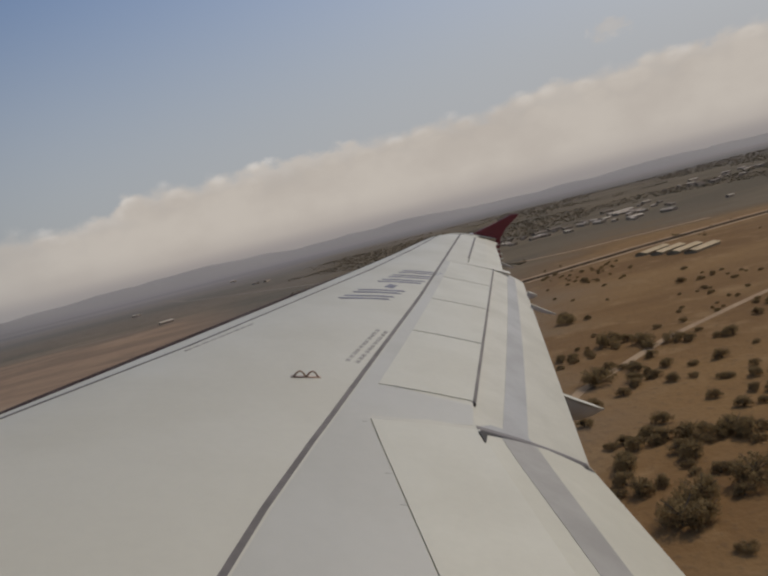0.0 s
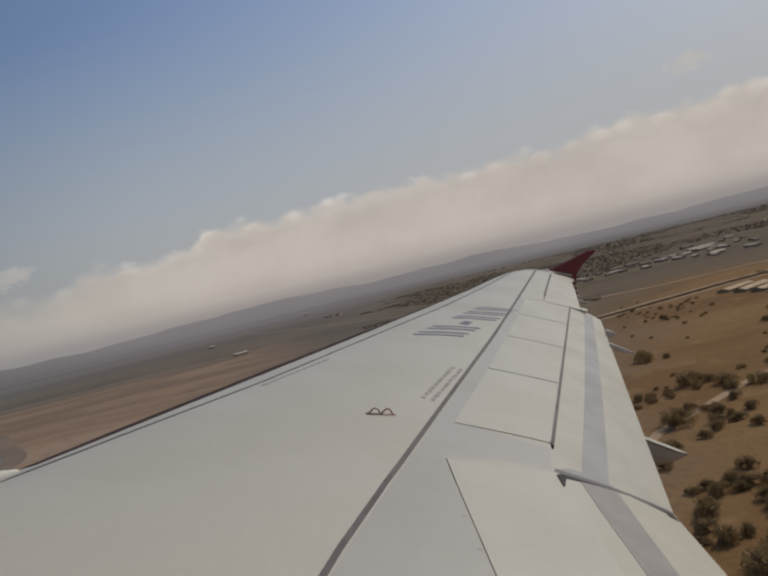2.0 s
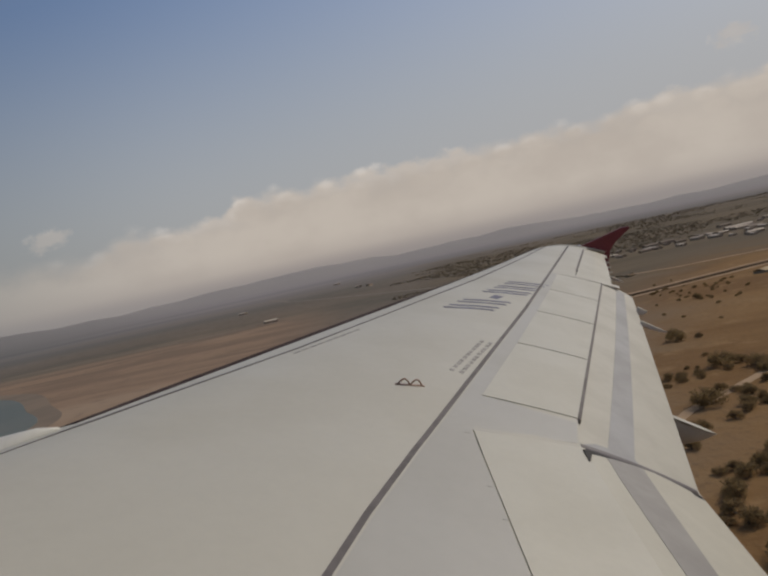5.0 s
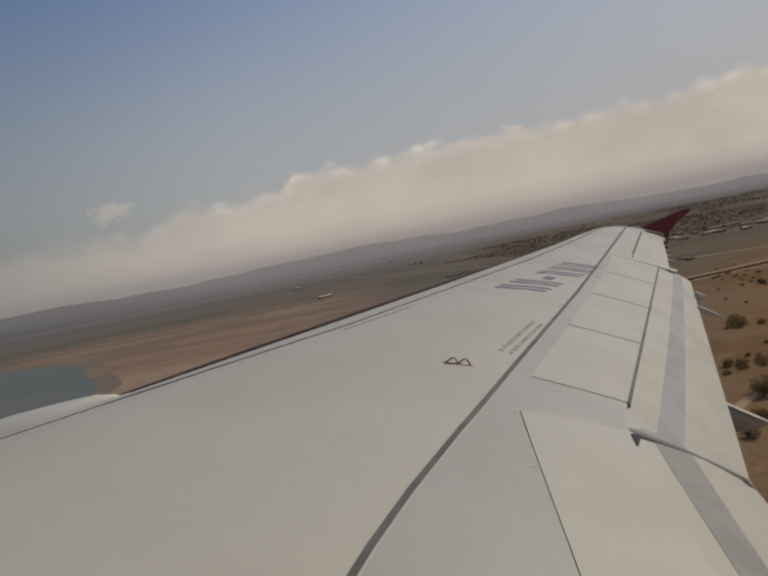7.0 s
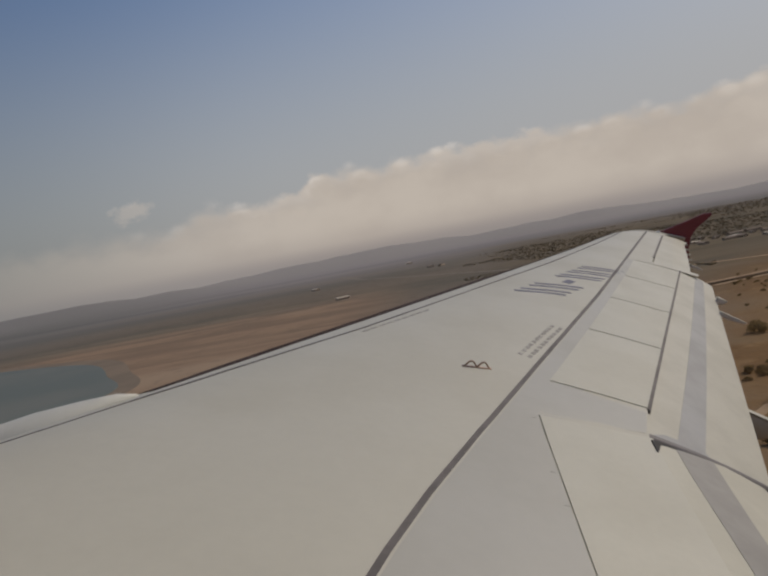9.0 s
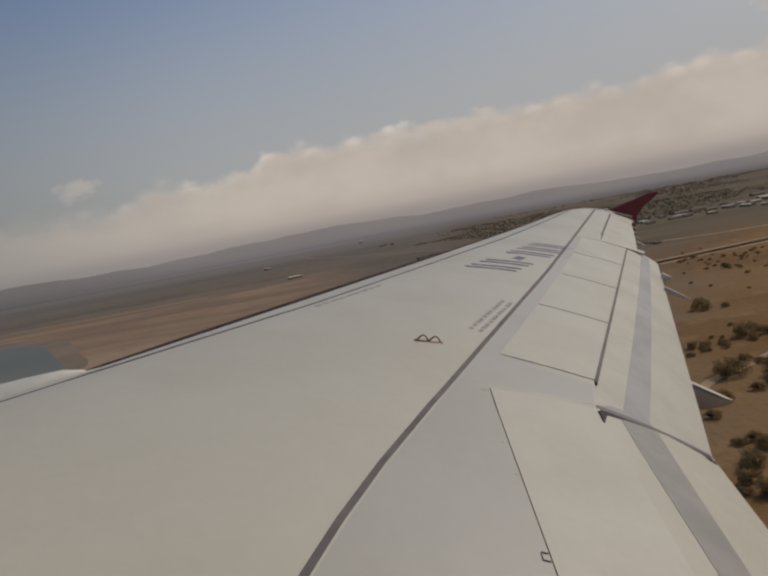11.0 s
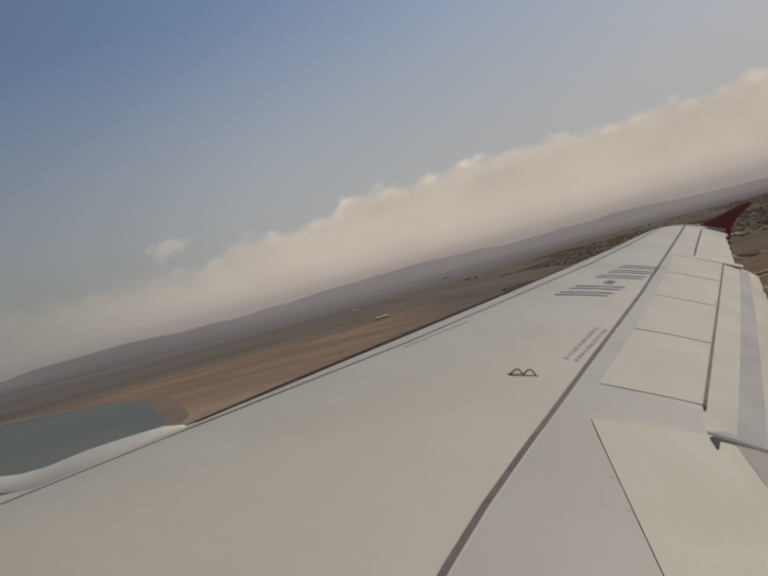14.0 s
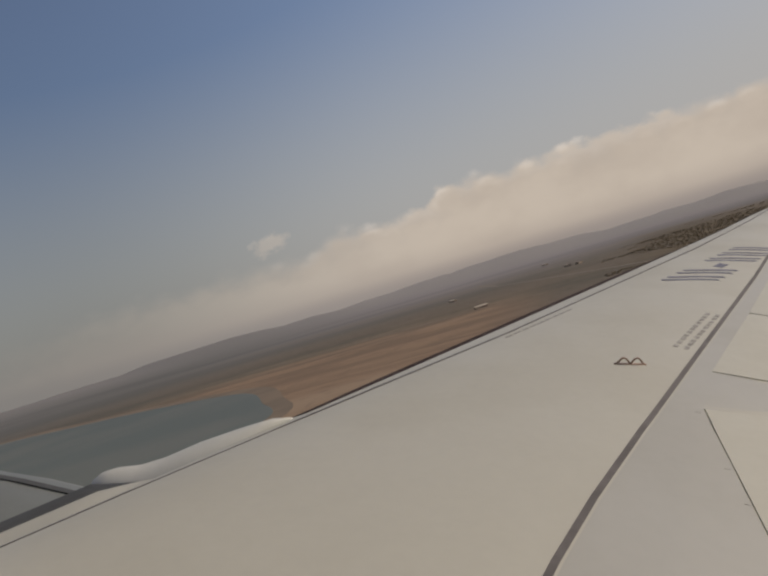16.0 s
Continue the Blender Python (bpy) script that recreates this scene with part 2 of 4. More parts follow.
# main box: upper and lower skins, from the nose to the movable panels
rows = []
stations = [1.6, 2.0, 2.5, 3.0, 3.6, 4.2, 4.8, 5.4, 6.0, 6.4, 6.679, 6.681, 7.0, 7.339, 7.341, 7.8, 8.4, 9.0, 9.7, 10.5, 11.3, 12.0, 12.7, 13.2, 13.349, 13.351, 14.0, 14.6, 15.2, 15.8, 16.3, 16.7, TIP_X]
shares = [0.0, 0.004, 0.01, 0.02, 0.03, 0.05, 0.08, 0.115, 0.15, 0.2, 0.25, 0.31, 0.38, 0.44, 0.5, 0.55]
for x in stations:
    c, y0 = chord(x), lead(x)
    up = [(x, y0 - s * c, c * along(PROFILE, s)) for s in shares]
    yh = hinge(x)
    ya = up[-1][1]
    up += [(x, lerp(ya, yh, k), skin(x, lerp(ya, yh, k))) for k in (0.33, 0.67, 1.0)]
    low = [(x, yh, -0.055 * c * 0.35), (x, y0 - 0.5 * c, -0.05 * c), (x, y0 - 0.3 * c, -0.055 * c), (x, y0 - 0.12 * c, -0.043 * c), (x, y0 - 0.03 * c, -0.035 * c), (x, y0 - 0.006 * c, -0.026 * c)]
    rows.append(up + low)
wing = part("wing", sheet(rows, closed=True, caps=True), WING_GREY, airplane, "light grey painted upper wing skin", smooth=True)
wing.data.set_sharp_from_angle(angle=radians(35))


def strip(name, points, width, mat, parent, lift=0.003, steps=6, label="", width_end=None):
    """A thin band of paint or sealant that follows the upper skin."""
    rows = []
    total = len(points) - 1
    for i in range(total):
        (x0, y0), (x1, y1) = points[i], points[i + 1]
        for k in range(steps + (i == total - 1)):
            t = k / steps
            x, y = lerp(x0, x1, t), lerp(y0, y1, t)
            d = Vector((x1 - x0, y1 - y0, 0)).normalized()
            w = lerp(width, width if width_end is None else width_end, (i + t) / total) / 2
            n = Vector((-d.y, d.x, 0))
            row = []
            for o in (-w, w):
                px, py = x + n.x * o, y + n.y * o
                row.append((px, py, skin(px, py) + lift))
            row += [(row[1][0], row[1][1], row[1][2] - 0.02), (row[0][0], row[0][1], row[0][2] - 0.02)]
            rows.append(row)
    return part(name, sheet(rows, closed=True, caps=True), mat, parent, label)


strip("spar_joint", [(2.0, -3.41), (3.5, -3.69), (4.71, -3.998), (5.3, -4.173), (6.2, -4.473), (7.6, -4.973), (10.5, -6.018), (13.0, -6.875), (16.3, -7.995), (16.9, -8.20)],
      0.036, SEALANT, wing, label="dark sealed spar joint", width_end=0.034)
strip("slat_joint", [(2.4, -0.45), (4.5, -1.52), (5.127, -1.855), (5.417, -2.045), (5.755, -2.265), (6.27, -2.57), (6.71, -2.82), (7.32, -3.18), (8.05, -3.61), (9.74, -4.475), (12.2, -5.72), (14.7, -6.86), (16.95, -7.83)],
      0.026, SEALANT, wing, label="dark slat joint line")
# dark line from here forward to the nose, raised towards the front
EDGE_LINE = [(6.25, -2.41), (8.45, -3.565), (10.25, -4.485), (12.8, -5.70), (15.5, -7.0), (16.3, -7.47)]
rows = []
for i in range(41):
    x = lerp(6.3, 16.3, i / 40)
    y0, y1 = along(EDGE_LINE, x), lead(x) - 0.002
    row = [(x, lerp(y0, y1, k / 6), skin(x, lerp(y0, y1, k / 6)) + lerp(0.004, along([(6.3, 0.012), (7.0, 0.030), (9.5, 0.032), (12.0, 0.030), (16.3, 0.022)], x), k / 6)) for k in range(7)]
    rows.append(row + [(x, y1, row[-1][2] - 0.03), (x, y0, row[0][2] - 0.02)])
part("leading_edge_line", sheet(rows, closed=True, caps=True), EDGE_DARK, wing, "dark red-brown line along the leading edge")
strip("aileron_joint", [(13.9, -7.55), (16.6, -8.42)], 0.03, SEALANT, wing, lift=0.012)


def panel(name, x0, x1, fore, aft, mat, parent, gap_in=0.012, gap_out=0.012, gap_fore=0.012, lift=0.006, thick=0.028, label="", slant=(0, 0), tuck=0.0):
    """A movable panel that lies in the upper skin between two chordwise cuts."""
    rows = []
    n, mcount = 10, 5
    for i in range(n + 1):
        t = i / n
        row, under = [], []
        for j in range(mcount + 1):
            u = j / mcount
            xa = lerp(x0 + gap_in, x1 - gap_out, t) + lerp(slant[0], slant[1], t) * u
            y = lerp(fore(xa) - gap_fore, aft(xa), u)
            z = skin(xa, y) + lift - (tuck if j == mcount else 0.0)
            row.append((xa, y, z))
            under.append((xa, y, z - lerp(thick, 0.003, u)))
        rows.append(row + under[::-1])
    return part(name, sheet(rows, closed=True, caps=True), mat, parent, label)


def f_hin(x): return along(HINGE_IN, x)
def f_hout(x): return along(HINGE_OUT, x)
def f_sin(x): return along(SHROUD_IN, x)
def f_sout(x): return along(SHROUD_OUT, x)
def f_ail(x): return along(HINGE_AILERON, x)


# bay under the panels, coloured dark for the shade in their gaps
rows = []
for x in stations[:26]:
    yf, ya = hinge(x) + 0.05, (f_sin(x) if x < 6.9 else f_sout(x)) + 0.03
    zf, za = skin(x, yf) - 0.05, skin(x, ya) - 0.05
    rows.append([(x, yf, zf), (x, ya, za), (x, ya, za - 0.06), (x, yf, zf - 0.1)])
part("spoiler_bay", sheet(rows, closed=True, caps=True), GAP_DARK, wing, "bay below the spoilers, coloured dark as shade")

SPAR_LINE = [(2.0, -3.42), (3.5, -3.70), (4.71, -4.01), (5.3, -4.185), (6.2, -4.485), (7.6, -4.985), (10.5, -6.03), (13.0, -6.885)]
rows = []
for i in range(61):
    x = lerp(1.9, 13.3, i / 60)
    yf = along(SPAR_LINE, x) - 0.02
    ya = max(hinge(x), along(HINGE_OUT, x)) if x > 7.34 else hinge(x)
    row = [(x, lerp(yf, ya + 0.006, k / 4), skin(x, lerp(yf, ya + 0.006, k / 4)) + 0.0025) for k in range(5)]
    rows.append(row + [(x, ya + 0.006, row[-1][2] - 0.02), (x, yf, row[0][2] - 0.02)])
part("rear_skin", sheet(rows, closed=True, caps=True), REAR_GREY, wing, "duller blue-grey skin ahead of the spoilers")

SPOILERS = [(2.3, 6.66, "in"), (7.34, 9.0, "out"), (9.0, 10.53, "out"), (10.53, 11.96, "out"), (11.96, 13.3, "out")]
for x0, x1, where in SPOILERS:
    if where == "in":
        panel("spoiler", x0, x1, f_hin, lambda x: f_sin(x) - 0.022, PANEL_WHITE, wing, slant=(0, 0.12), gap_fore=0.004, tuck=-0.004, label="white inner spoiler panel")
    else:
        panel("spoiler", x0, x1, f_hout, f_sout, PANEL_WHITE, wing, slant=(-0.03, -0.03), gap_fore=-0.004, label="white spoiler panel")
rows = []
for i in range(13):
    x = lerp(7.29, 13.34, i / 12)
    y, w = f_sout(x), lerp(0.018, 0.012, i / 12)
    z0, z1 = skin(x, y + 0.012) + 0.009, skin(x, y - w) + 0.004
    rows.append([(x, y + 0.012, z0), (x, y - w, z1), (x, y - w, z1 - 0.03), (x, y + 0.012, z0 - 0.03)])
part("spoiler_edge_seal", sheet(rows, closed=True, caps=True), SEALANT, wing, "dark rubber seal behind the spoilers")
# fixed skin outboard of the spoilers
panel("fixed_panel", 13.32, 13.50, f_hout, lambda x: lead(x) - chord(x) * 0.93, WING_GREY, wing, lift=0.003, gap_in=0, gap_out=0)
panel("fixed_panel", 13.50, 13.90, f_hout, lambda x: lead(x) - chord(x) * 0.62, WING_GREY, wing, lift=0.003, gap_in=0, gap_out=0)
# aileron and the fixed trailing edge round it
rows = []
for i in range(9):
    x = lerp(13.5, 16.75, i / 8)
    yf, yt = f_ail(x) - 0.015, lead(x) - chord(x) * 0.985 + 0.24
    zf = skin(x, yf) + 0.002
    rows.append([(x, yf, zf), (x, lerp(yf, yt, 0.5), lerp(zf, 0.02, 0.5) + 0.008), (x, yt, 0.012), (x, yt, 0.0), (x, yf, zf - 0.07)])
aileron = part("aileron", sheet(rows, closed=True, caps=True), PANEL_WHITE, airplane, "white aileron")


# ---- flaps ----
def flap(name, a, b, inner_end, outer_end, depth0, depth1, droop, mat, label, sink, follow=False):
    """A lowered flap: a slab with a rounded back that slopes down from the line a-b. The ends are cut from the span at the
    front to the span at the back. Returns the part and its surface, by shares of span and depth."""
    a, b = Vector(a), Vector(b)
    u = (b - a).normalized()
    w = u.cross(Vector((0, 0, 1))).normalized()
    w = -w if w.y > 0 else w
    w = w * math.cos(radians(droop)) - Vector((0, 0, 1)) * math.sin(radians(droop))
    n = w.cross(u).normalized()
    n = -n if n.z < 0 else n

    def at(t, k, lift=0.0):
        s = lerp(lerp(*inner_end, k), lerp(*outer_end, k), t)
        foot = a + u * s
        if follow:
            foot.z = lerp(skin(foot.x, foot.y) + 0.006, foot.z, min(max(k, 0.0), 1.0))
        return foot + w * (lerp(depth0, depth1, t) * k) + n * (0.022 * 4 * k * (1 - k) - sink + lift)
    rows = []
    for i in range(13):
        t = i / 12
        up = [at(t, k) for k in (-0.01, 0.03, 0.06, 0.12, 0.25, 0.4, 0.55, 0.7, 0.85, 1.0)]
        low = [at(t, k, -th) for k, th in ((1.0, 0.008), (0.6, 0.07), (0.2, 0.11), (-0.01, 0.07))]
        rows.append([tuple(p) for p in up + low])
    ob = part(name, sheet(rows, closed=True, caps=True), mat, airplane, label, smooth=True)
    ob.data.set_sharp_from_angle(angle=radians(35))
    return ob, at


def flap_band(at, parent, t0, t1, in0, in1, out0, out1, mat=None, name="rub_band", label="grey rub band"):
    rows = []
    for i in range(13):
        q = i / 12
        t = lerp(t0, t1, q)
        k0, k1 = lerp(in0, out0, q), lerp(in1, out1, q)
        top = [at(t, lerp(k0, k1, j / 6), 0.0025) for j in range(7)]
        rows.append([tuple(p) for p in top + [at(t, k1, -0.01), at(t, k0, -0.01)]])
    return part(name, sheet(rows, closed=True, caps=True), mat or BAND_GREY, parent, label)


OUT_A, OUT_B = (7.30, -5.78, 0.084), (13.40, -7.80, 0.076)
outer_flap, outer_at = flap("outboard_flap", OUT_A, OUT_B, (-0.46, 0.02), (6.40, 6.72), 1.008, 0.552, 20.0, FLAP_WHITE, "white outboard flap, lowered", 0.02)
flap_band(outer_at, outer_flap, 0.003, 0.985, 0.255, 0.465, 0.46, 0.70)
flap_band(outer_at, outer_flap, 0.003, 0.020, 0.04, 0.52, 0.16, 0.455, name="end_band", label="grey band along the flap's end")
IN_A, IN_B = (2.2, -5.60, 0.048), (6.85, -5.66, 0.088)
inner_flap, inner_at = flap("inboard_flap", IN_A, IN_B, (0.0, 0.0), (4.50, 4.91), 1.06, 1.10, 20.0, PANEL_WHITE, "white inboard flap, lowered", 0.0, follow=True)
flap_band(inner_at, inner_flap, 0.02, 1.0, 0.24, 0.40, 0.18, 0.48, mat=BAND_WARM, label="warm grey rub band")
# rounded rib and dark slot where the two flaps meet
rows = []
for i in range(13):
    k = lerp(-0.03, 0.975, i / 12)
    p = outer_at(0.0, k)
    rows.append([tuple(p + Vector((o, 0, h))) for o, h in ((-0.055, -0.012), (-0.03, 0.014), (0.012, 0.02), (0.05, 0.0), (0.0, -0.09))])
part("flap_end_rib", sheet(rows, closed=True, caps=True), RIB, outer_flap, "grey rounded end rib", smooth=True)
rows = []
for i in range(13):
    k = lerp(-0.03, 1.0, i / 12)
    p, q = outer_at(0.0, k), inner_at(1.0, k)
    rows.append([tuple(p + Vector((-0.02, 0, 0.004))), tuple(p + Vector((-0.088 - 0.30 * max(0.0, 0.15 - k) / 0.2, 0, 0.002))), tuple(q + Vector((-0.05, 0, -0.05))), tuple(p + Vector((-0.02, 0, -0.10)))])
# solid strip in the gap colour, drawn for the slot's shade
part("flap_end_slot", sheet(rows, closed=True, caps=True), GAP_DARK, outer_flap, "dark slot beside the flap's end")
rows = []
for i in range(5):
    q = i / 4
    t, k = lerp(0.968, 1.004, q), lerp(0.006, 0.07, q)
    rows.append([tuple(p) for p in (inner_at(t, -0.004, 0.013), inner_at(t, k, 0.011), inner_at(t, k, -0.02), inner_at(t, -0.004, -0.02))])
# dark slab laid on the corner for the shade in its notch
part("corner_notch", sheet(rows, closed=True, caps=True), GAP_DARK, inner_flap, "dark notch at the flap's outer corner")


# ---- flap track fairings ----
def fairing(tip, length, radius, label):
    rows, lit_ridge = [], []
    tip = Vector(tip)
    for i in range(11):
        t = i / 10
        c = tip + Vector((-0.10 * length * t, length * t, 0.30 * length * t))
        r = radius * math.sin(min(1.0, t * 1.15) * math.pi / 2) ** 0.8 + 0.004
        rows.append([(c.x + 0.42 * r * math.cos(k * math.pi / 6), c.y, c.z + r * (math.sin(k * math.pi / 6) - 1)) for k in range(12)])
        w = min(0.045, 0.7 * r)
        # flat white strip along the top stands for the sunlit edge
        lit_ridge.append([(c.x + q * w, c.y, c.z + h * w) for q, h in ((-1, -0.1), (0, 0.16), (1, -0.1), (0, -0.5))])
    ob = part("flap_track_fairing", sheet(rows, closed=True, caps=True), FAIRING if radius > 0.1 else SLAT_METAL, airplane, label, smooth=True)
    part("lit_ridge", sheet(lit_ridge, closed=True, caps=True), FLAP_WHITE, ob, "white strip painted for the sunlit top")
    return ob


fairing((8.67, -7.58, -0.40), 1.15, 0.20, "grey pointed flap track fairing")
fairing((11.95, -8.34, -0.24), 0.40, 0.03, "thin white pointed flap track fairing")
fairing((12.62, -8.29, -0.13), 0.16, 0.05, "small pale fairing at the flap's edge")
fairing((14.4, -8.50, -0.05), 0.26, 0.02, "small pale pointed fairing outboard")

# ---- wingtip fence ----
outline = [(-8.43, 0.07), (-8.78, 0.29), (-9.22, 0.575), (-9.34, 0.605), (-9.375, 0.58), (-9.16, 0.30), (-9.075, 0.10), (-9.09, -0.15), (-9.17, -0.39), (-9.10, -0.42), (-8.85, -0.30), (-8.60, -0.10), (-8.43, 0.0)]
rows = []
for dx, shrink in ((-0.02, 0.97), (-0.012, 1.0), (0.012, 1.0), (0.02, 0.97)):
    rows.append([(TIP_X + 0.04 + dx, -8.9 + (y + 8.9) * shrink, 0.05 + (z - 0.05) * shrink) for y, z in outline])
part("wingtip_fence", sheet(rows, closed=True, caps=True), FENCE_RED, airplane, "dark red wingtip fence")
rows = []
for i in range(9):
    y = lerp(-7.86, -8.96, i / 8)
    z = skin(16.95, y) if y > -9.2 else 0
    rows.append([(TIP_X - 0.06, y, z + 0.004), (TIP_X, y, z + 0.014), (TIP_X + 0.045, y, z - 0.02), (TIP_X, y, z - 0.06)])
part("tip_cap", sheet(rows, closed=True, caps=True), PANEL_WHITE, airplane, "white tip edge strip", smooth=True)
for i in range(4):
    x = 16.45 - i * 0.55
    y = lead(x) - chord(x) * 0.985 + 0.25
    rows = [[(x + 0.012 * math.cos(a), y - 0.07 * k, 0.012 + 0.012 * math.sin(a)) for a in (0, 1.57, 3.14, 4.71)] for k in (0, 1)]
    part("static_discharger", sheet(rows, closed=True, caps=True), FLAP_WHITE, aileron, "thin pale rod")


rows = []
for i in range(7):
    t = i / 6
    r = 0.018 * math.sin(math.pi * lerp(0.04, 0.96, t)) ** 0.6
    rows.append([(TIP_X - 0.02 + r * math.cos(q), -8.40 - 0.07 * t, skin(16.9, -8.43) + 0.022 + r * math.sin(q)) for q in [k * math.pi / 4 for k in range(8)]])
part("tip_light", sheet(rows, closed=True, caps=True), LENS, airplane, "clear white lens of the tip light", smooth=True)


# ---- painted markings ----
def bar(name, x, y, dx, dy, length, width, mat, parent=None, lift=0.003, label=""):
    """A painted bar on the upper skin from (x, y), length along (dx, dy)."""
    d = Vector((dx, dy)).normalized()
    return strip(name, [(x, y), (x + d.x * length, y + d.y * length)], width, mat, parent or wing, lift=lift, steps=4, label=label)


# the large registration, as plain bars of its size and colour
ALONG, ACROSS = Vector((0.88, -0.475)), Vector((0.20, -0.98))
origin = Vector((10.02, -5.005))
for cell, (w, h) in enumerate(((0.3, 0.58), (0.3, 0.58), (0.2, 0.0), (0.3, 0.58), (0.3, 0.58), (0.3, 0.58))):
    p = origin + ALONG * (0.425 * cell)
    if not h:
        q = p + ACROSS * 0.30
        bar("marking_bar", q.x, q.y, ALONG.x, ALONG.y, 0.22, 0.10, MARK_BLUE)
        continue
    for o in (0.06, 0.23):
        q = p + ALONG * o
        bar("marking_bar", q.x, q.y, ACROSS.x, ACROSS.y, h, 0.058, MARK_BLUE)
# faded stencil beside the spar joint: two lines of small bars
for line in range(2):
    for k in range(11):
        a = Vector((7.80, -4.865)) + Vector((0.98, -0.385)) * (k * 0.1) + Vector((-0.02, -0.075)) * line
        bar("stencil_bar", a.x, a.y, 0.93, -0.36, 0.055 + 0.012 * ((k * 7 + line) % 3), 0.034, MARK_PALE)
for k in range(9):
    a = Vector((7.85, -3.60)) + Vector((0.88, -0.475)) * (k * 0.125)
    bar("stencil_bar", a.x, a.y, 0.88, -0.475, 0.09, 0.02, MARK_PALE)
for x, y in ((6.59, -4.845), (5.86, -4.88), (5.5, -4.90)):
    bar("hinge_mark", x, y + 0.022, 0.02, -1, 0.034, 0.003, MARK_PALE, lift=0.004)
# small dark hinge bracket in the inner spoiler's front cut
rows = []
for x, y in ((4.755, -4.93), (4.755, -4.895), (4.815, -4.895), (4.815, -4.93)):
    z = skin(x, y)
    rows.append([(x - 0.003, y, z + 0.008), (x + 0.003, y - 0.004, z + 0.008), (x + 0.003, y - 0.004, z - 0.01), (x - 0.003, y, z - 0.01)])
part("hinge_bracket", sheet(rows, closed=True, caps=True), RIB, wing, "small dark hinge bracket")

# ---- hoisting lug: two small bronze arches on the skin ----
lug = bmesh.new()


def add_tube(bm, rows):
    vs = [[bm.verts.new(p) for p in row] for row in rows]
    for i in range(len(vs) - 1):
        for j in range(len(vs[0])):
            k = (j + 1) % len(vs[0])
            bm.faces.new((vs[i][j], vs[i][k], vs[i + 1][k], vs[i + 1][j]))
    bm.faces.new(vs[0][::-1]), bm.faces.new(vs[-1])


FOOT_A, FOOT_B = Vector((7.275, -4.405)), Vector((7.315, -4.59))
for k in range(2):
    a, b = FOOT_A.lerp(FOOT_B, k * 0.5), FOOT_A.lerp(FOOT_B, k * 0.5 + 0.5)
    d, size = (b - a).normalized(), (b - a).length
    rows = []
    for i in range(11):
        t = i / 10
        c = a.lerp(b, t)
        z = skin(c.x, c.y) + 0.045 * math.sin(math.pi * t)
        run = Vector((d.x * size, d.y * size, 0.045 * math.pi * math.cos(math.pi * t))).normalized()
        across = Vector((-d.y, d.x, 0))
        lift = run.cross(across)
        rows.append([tuple(Vector((c.x, c.y, z)) + across * (0.0068 * math.cos(q)) + lift * (0.0068 * math.sin(q))) for q in (0, 1.05, 2.09, 3.14, 4.19, 5.24)])
    add_tube(lug, rows)
rows = []
for t in (-0.1, 1.1):
    c = FOOT_A.lerp(FOOT_B, t)
    z = skin(c.x, c.y)
    rows.append([(c.x - 0.018, c.y, z + 0.004), (c.x + 0.018, c.y, z + 0.004), (c.x + 0.018, c.y, z - 0.01), (c.x - 0.018, c.y, z - 0.01)])
add_tube(lug, rows)
part("hoisting_lug", lug, BRONZE, wing, "two small bronze arches on the skin", smooth=True)

# ---- engine pylon and nacelle below the leading edge ----
rows = []
for mid, y, z, half in ((6.28, -2.46, 0.02, 0.015), (6.20, -2.36, 0.088, 0.05), (6.12, -2.26, 0.098, 0.11), (6.06, -2.16, 0.07, 0.19), (6.0, -2.06, 0.045, 0.22), (5.9, -1.85, -0.02, 0.25), (5.84, -1.64, -0.115, 0.25),
                        (5.80, -1.5, -0.155, 0.21), (5.78, -1.36, -0.17, 0.16), (5.77, -1.28, -0.195, 0.12), (5.76, -1.22, -0.25, 0.08), (5.76, -1.19, -0.31, 0.05)):
    rows.append([(mid + half * math.cos(a), y, z - 0.30 + 0.30 * max(0.0, math.sin(a)) ** 0.6 - (0.4 if math.sin(a) < -0.1 else 0)) for a in [math.pi * k / 10 for k in range(11)] + [math.pi * 1.3, math.pi * 1.7]])
pylon = part("pylon_fairing", sheet(rows, closed=True, caps=True), NACELLE, airplane, "pale fairing over the engine pylon", smooth=True)
rows = []
for y, r in ((-2.6, 0.55), (-1.9, 0.80), (-1.2, 0.98), (-0.4, 1.06), (0.6, 1.10), (1.6, 1.05), (2.1, 0.96), (2.25, 0.86), (2.1, 0.78), (1.2, 0.74)):
    rows.append([(5.78 + r * math.cos(2 * math.pi * k / 28), y, -1.51 + r * math.sin(2 * math.pi * k / 28)) for k in range(28)])
nacelle = part("engine_nacelle", sheet(rows, closed=True, caps=True), COWL, airplane, "grey-green engine nacelle below the wing", smooth=True)

# thin dark strip on the cowl, drawn as a line of shade
rows = []
for k in range(13):
    y, r = lerp(-1.6, 1.8, k / 12), along([(-1.9, 0.80), (-1.2, 0.98), (-0.4, 1.06), (0.6, 1.10), (1.6, 1.05), (2.1, 0.96)], lerp(-1.6, 1.8, k / 12))
    rows.append([(5.78 + (r + h) * math.cos(a), y, -1.51 + (r + h) * math.sin(a)) for a, h in ((1.28, 0.012), (1.35, 0.012), (1.35, -0.02), (1.28, -0.02))])
part("cowl_shade_line", sheet(rows, closed=True, caps=True), SLAT_DARK, nacelle, "dark line of painted shade along the cowl")


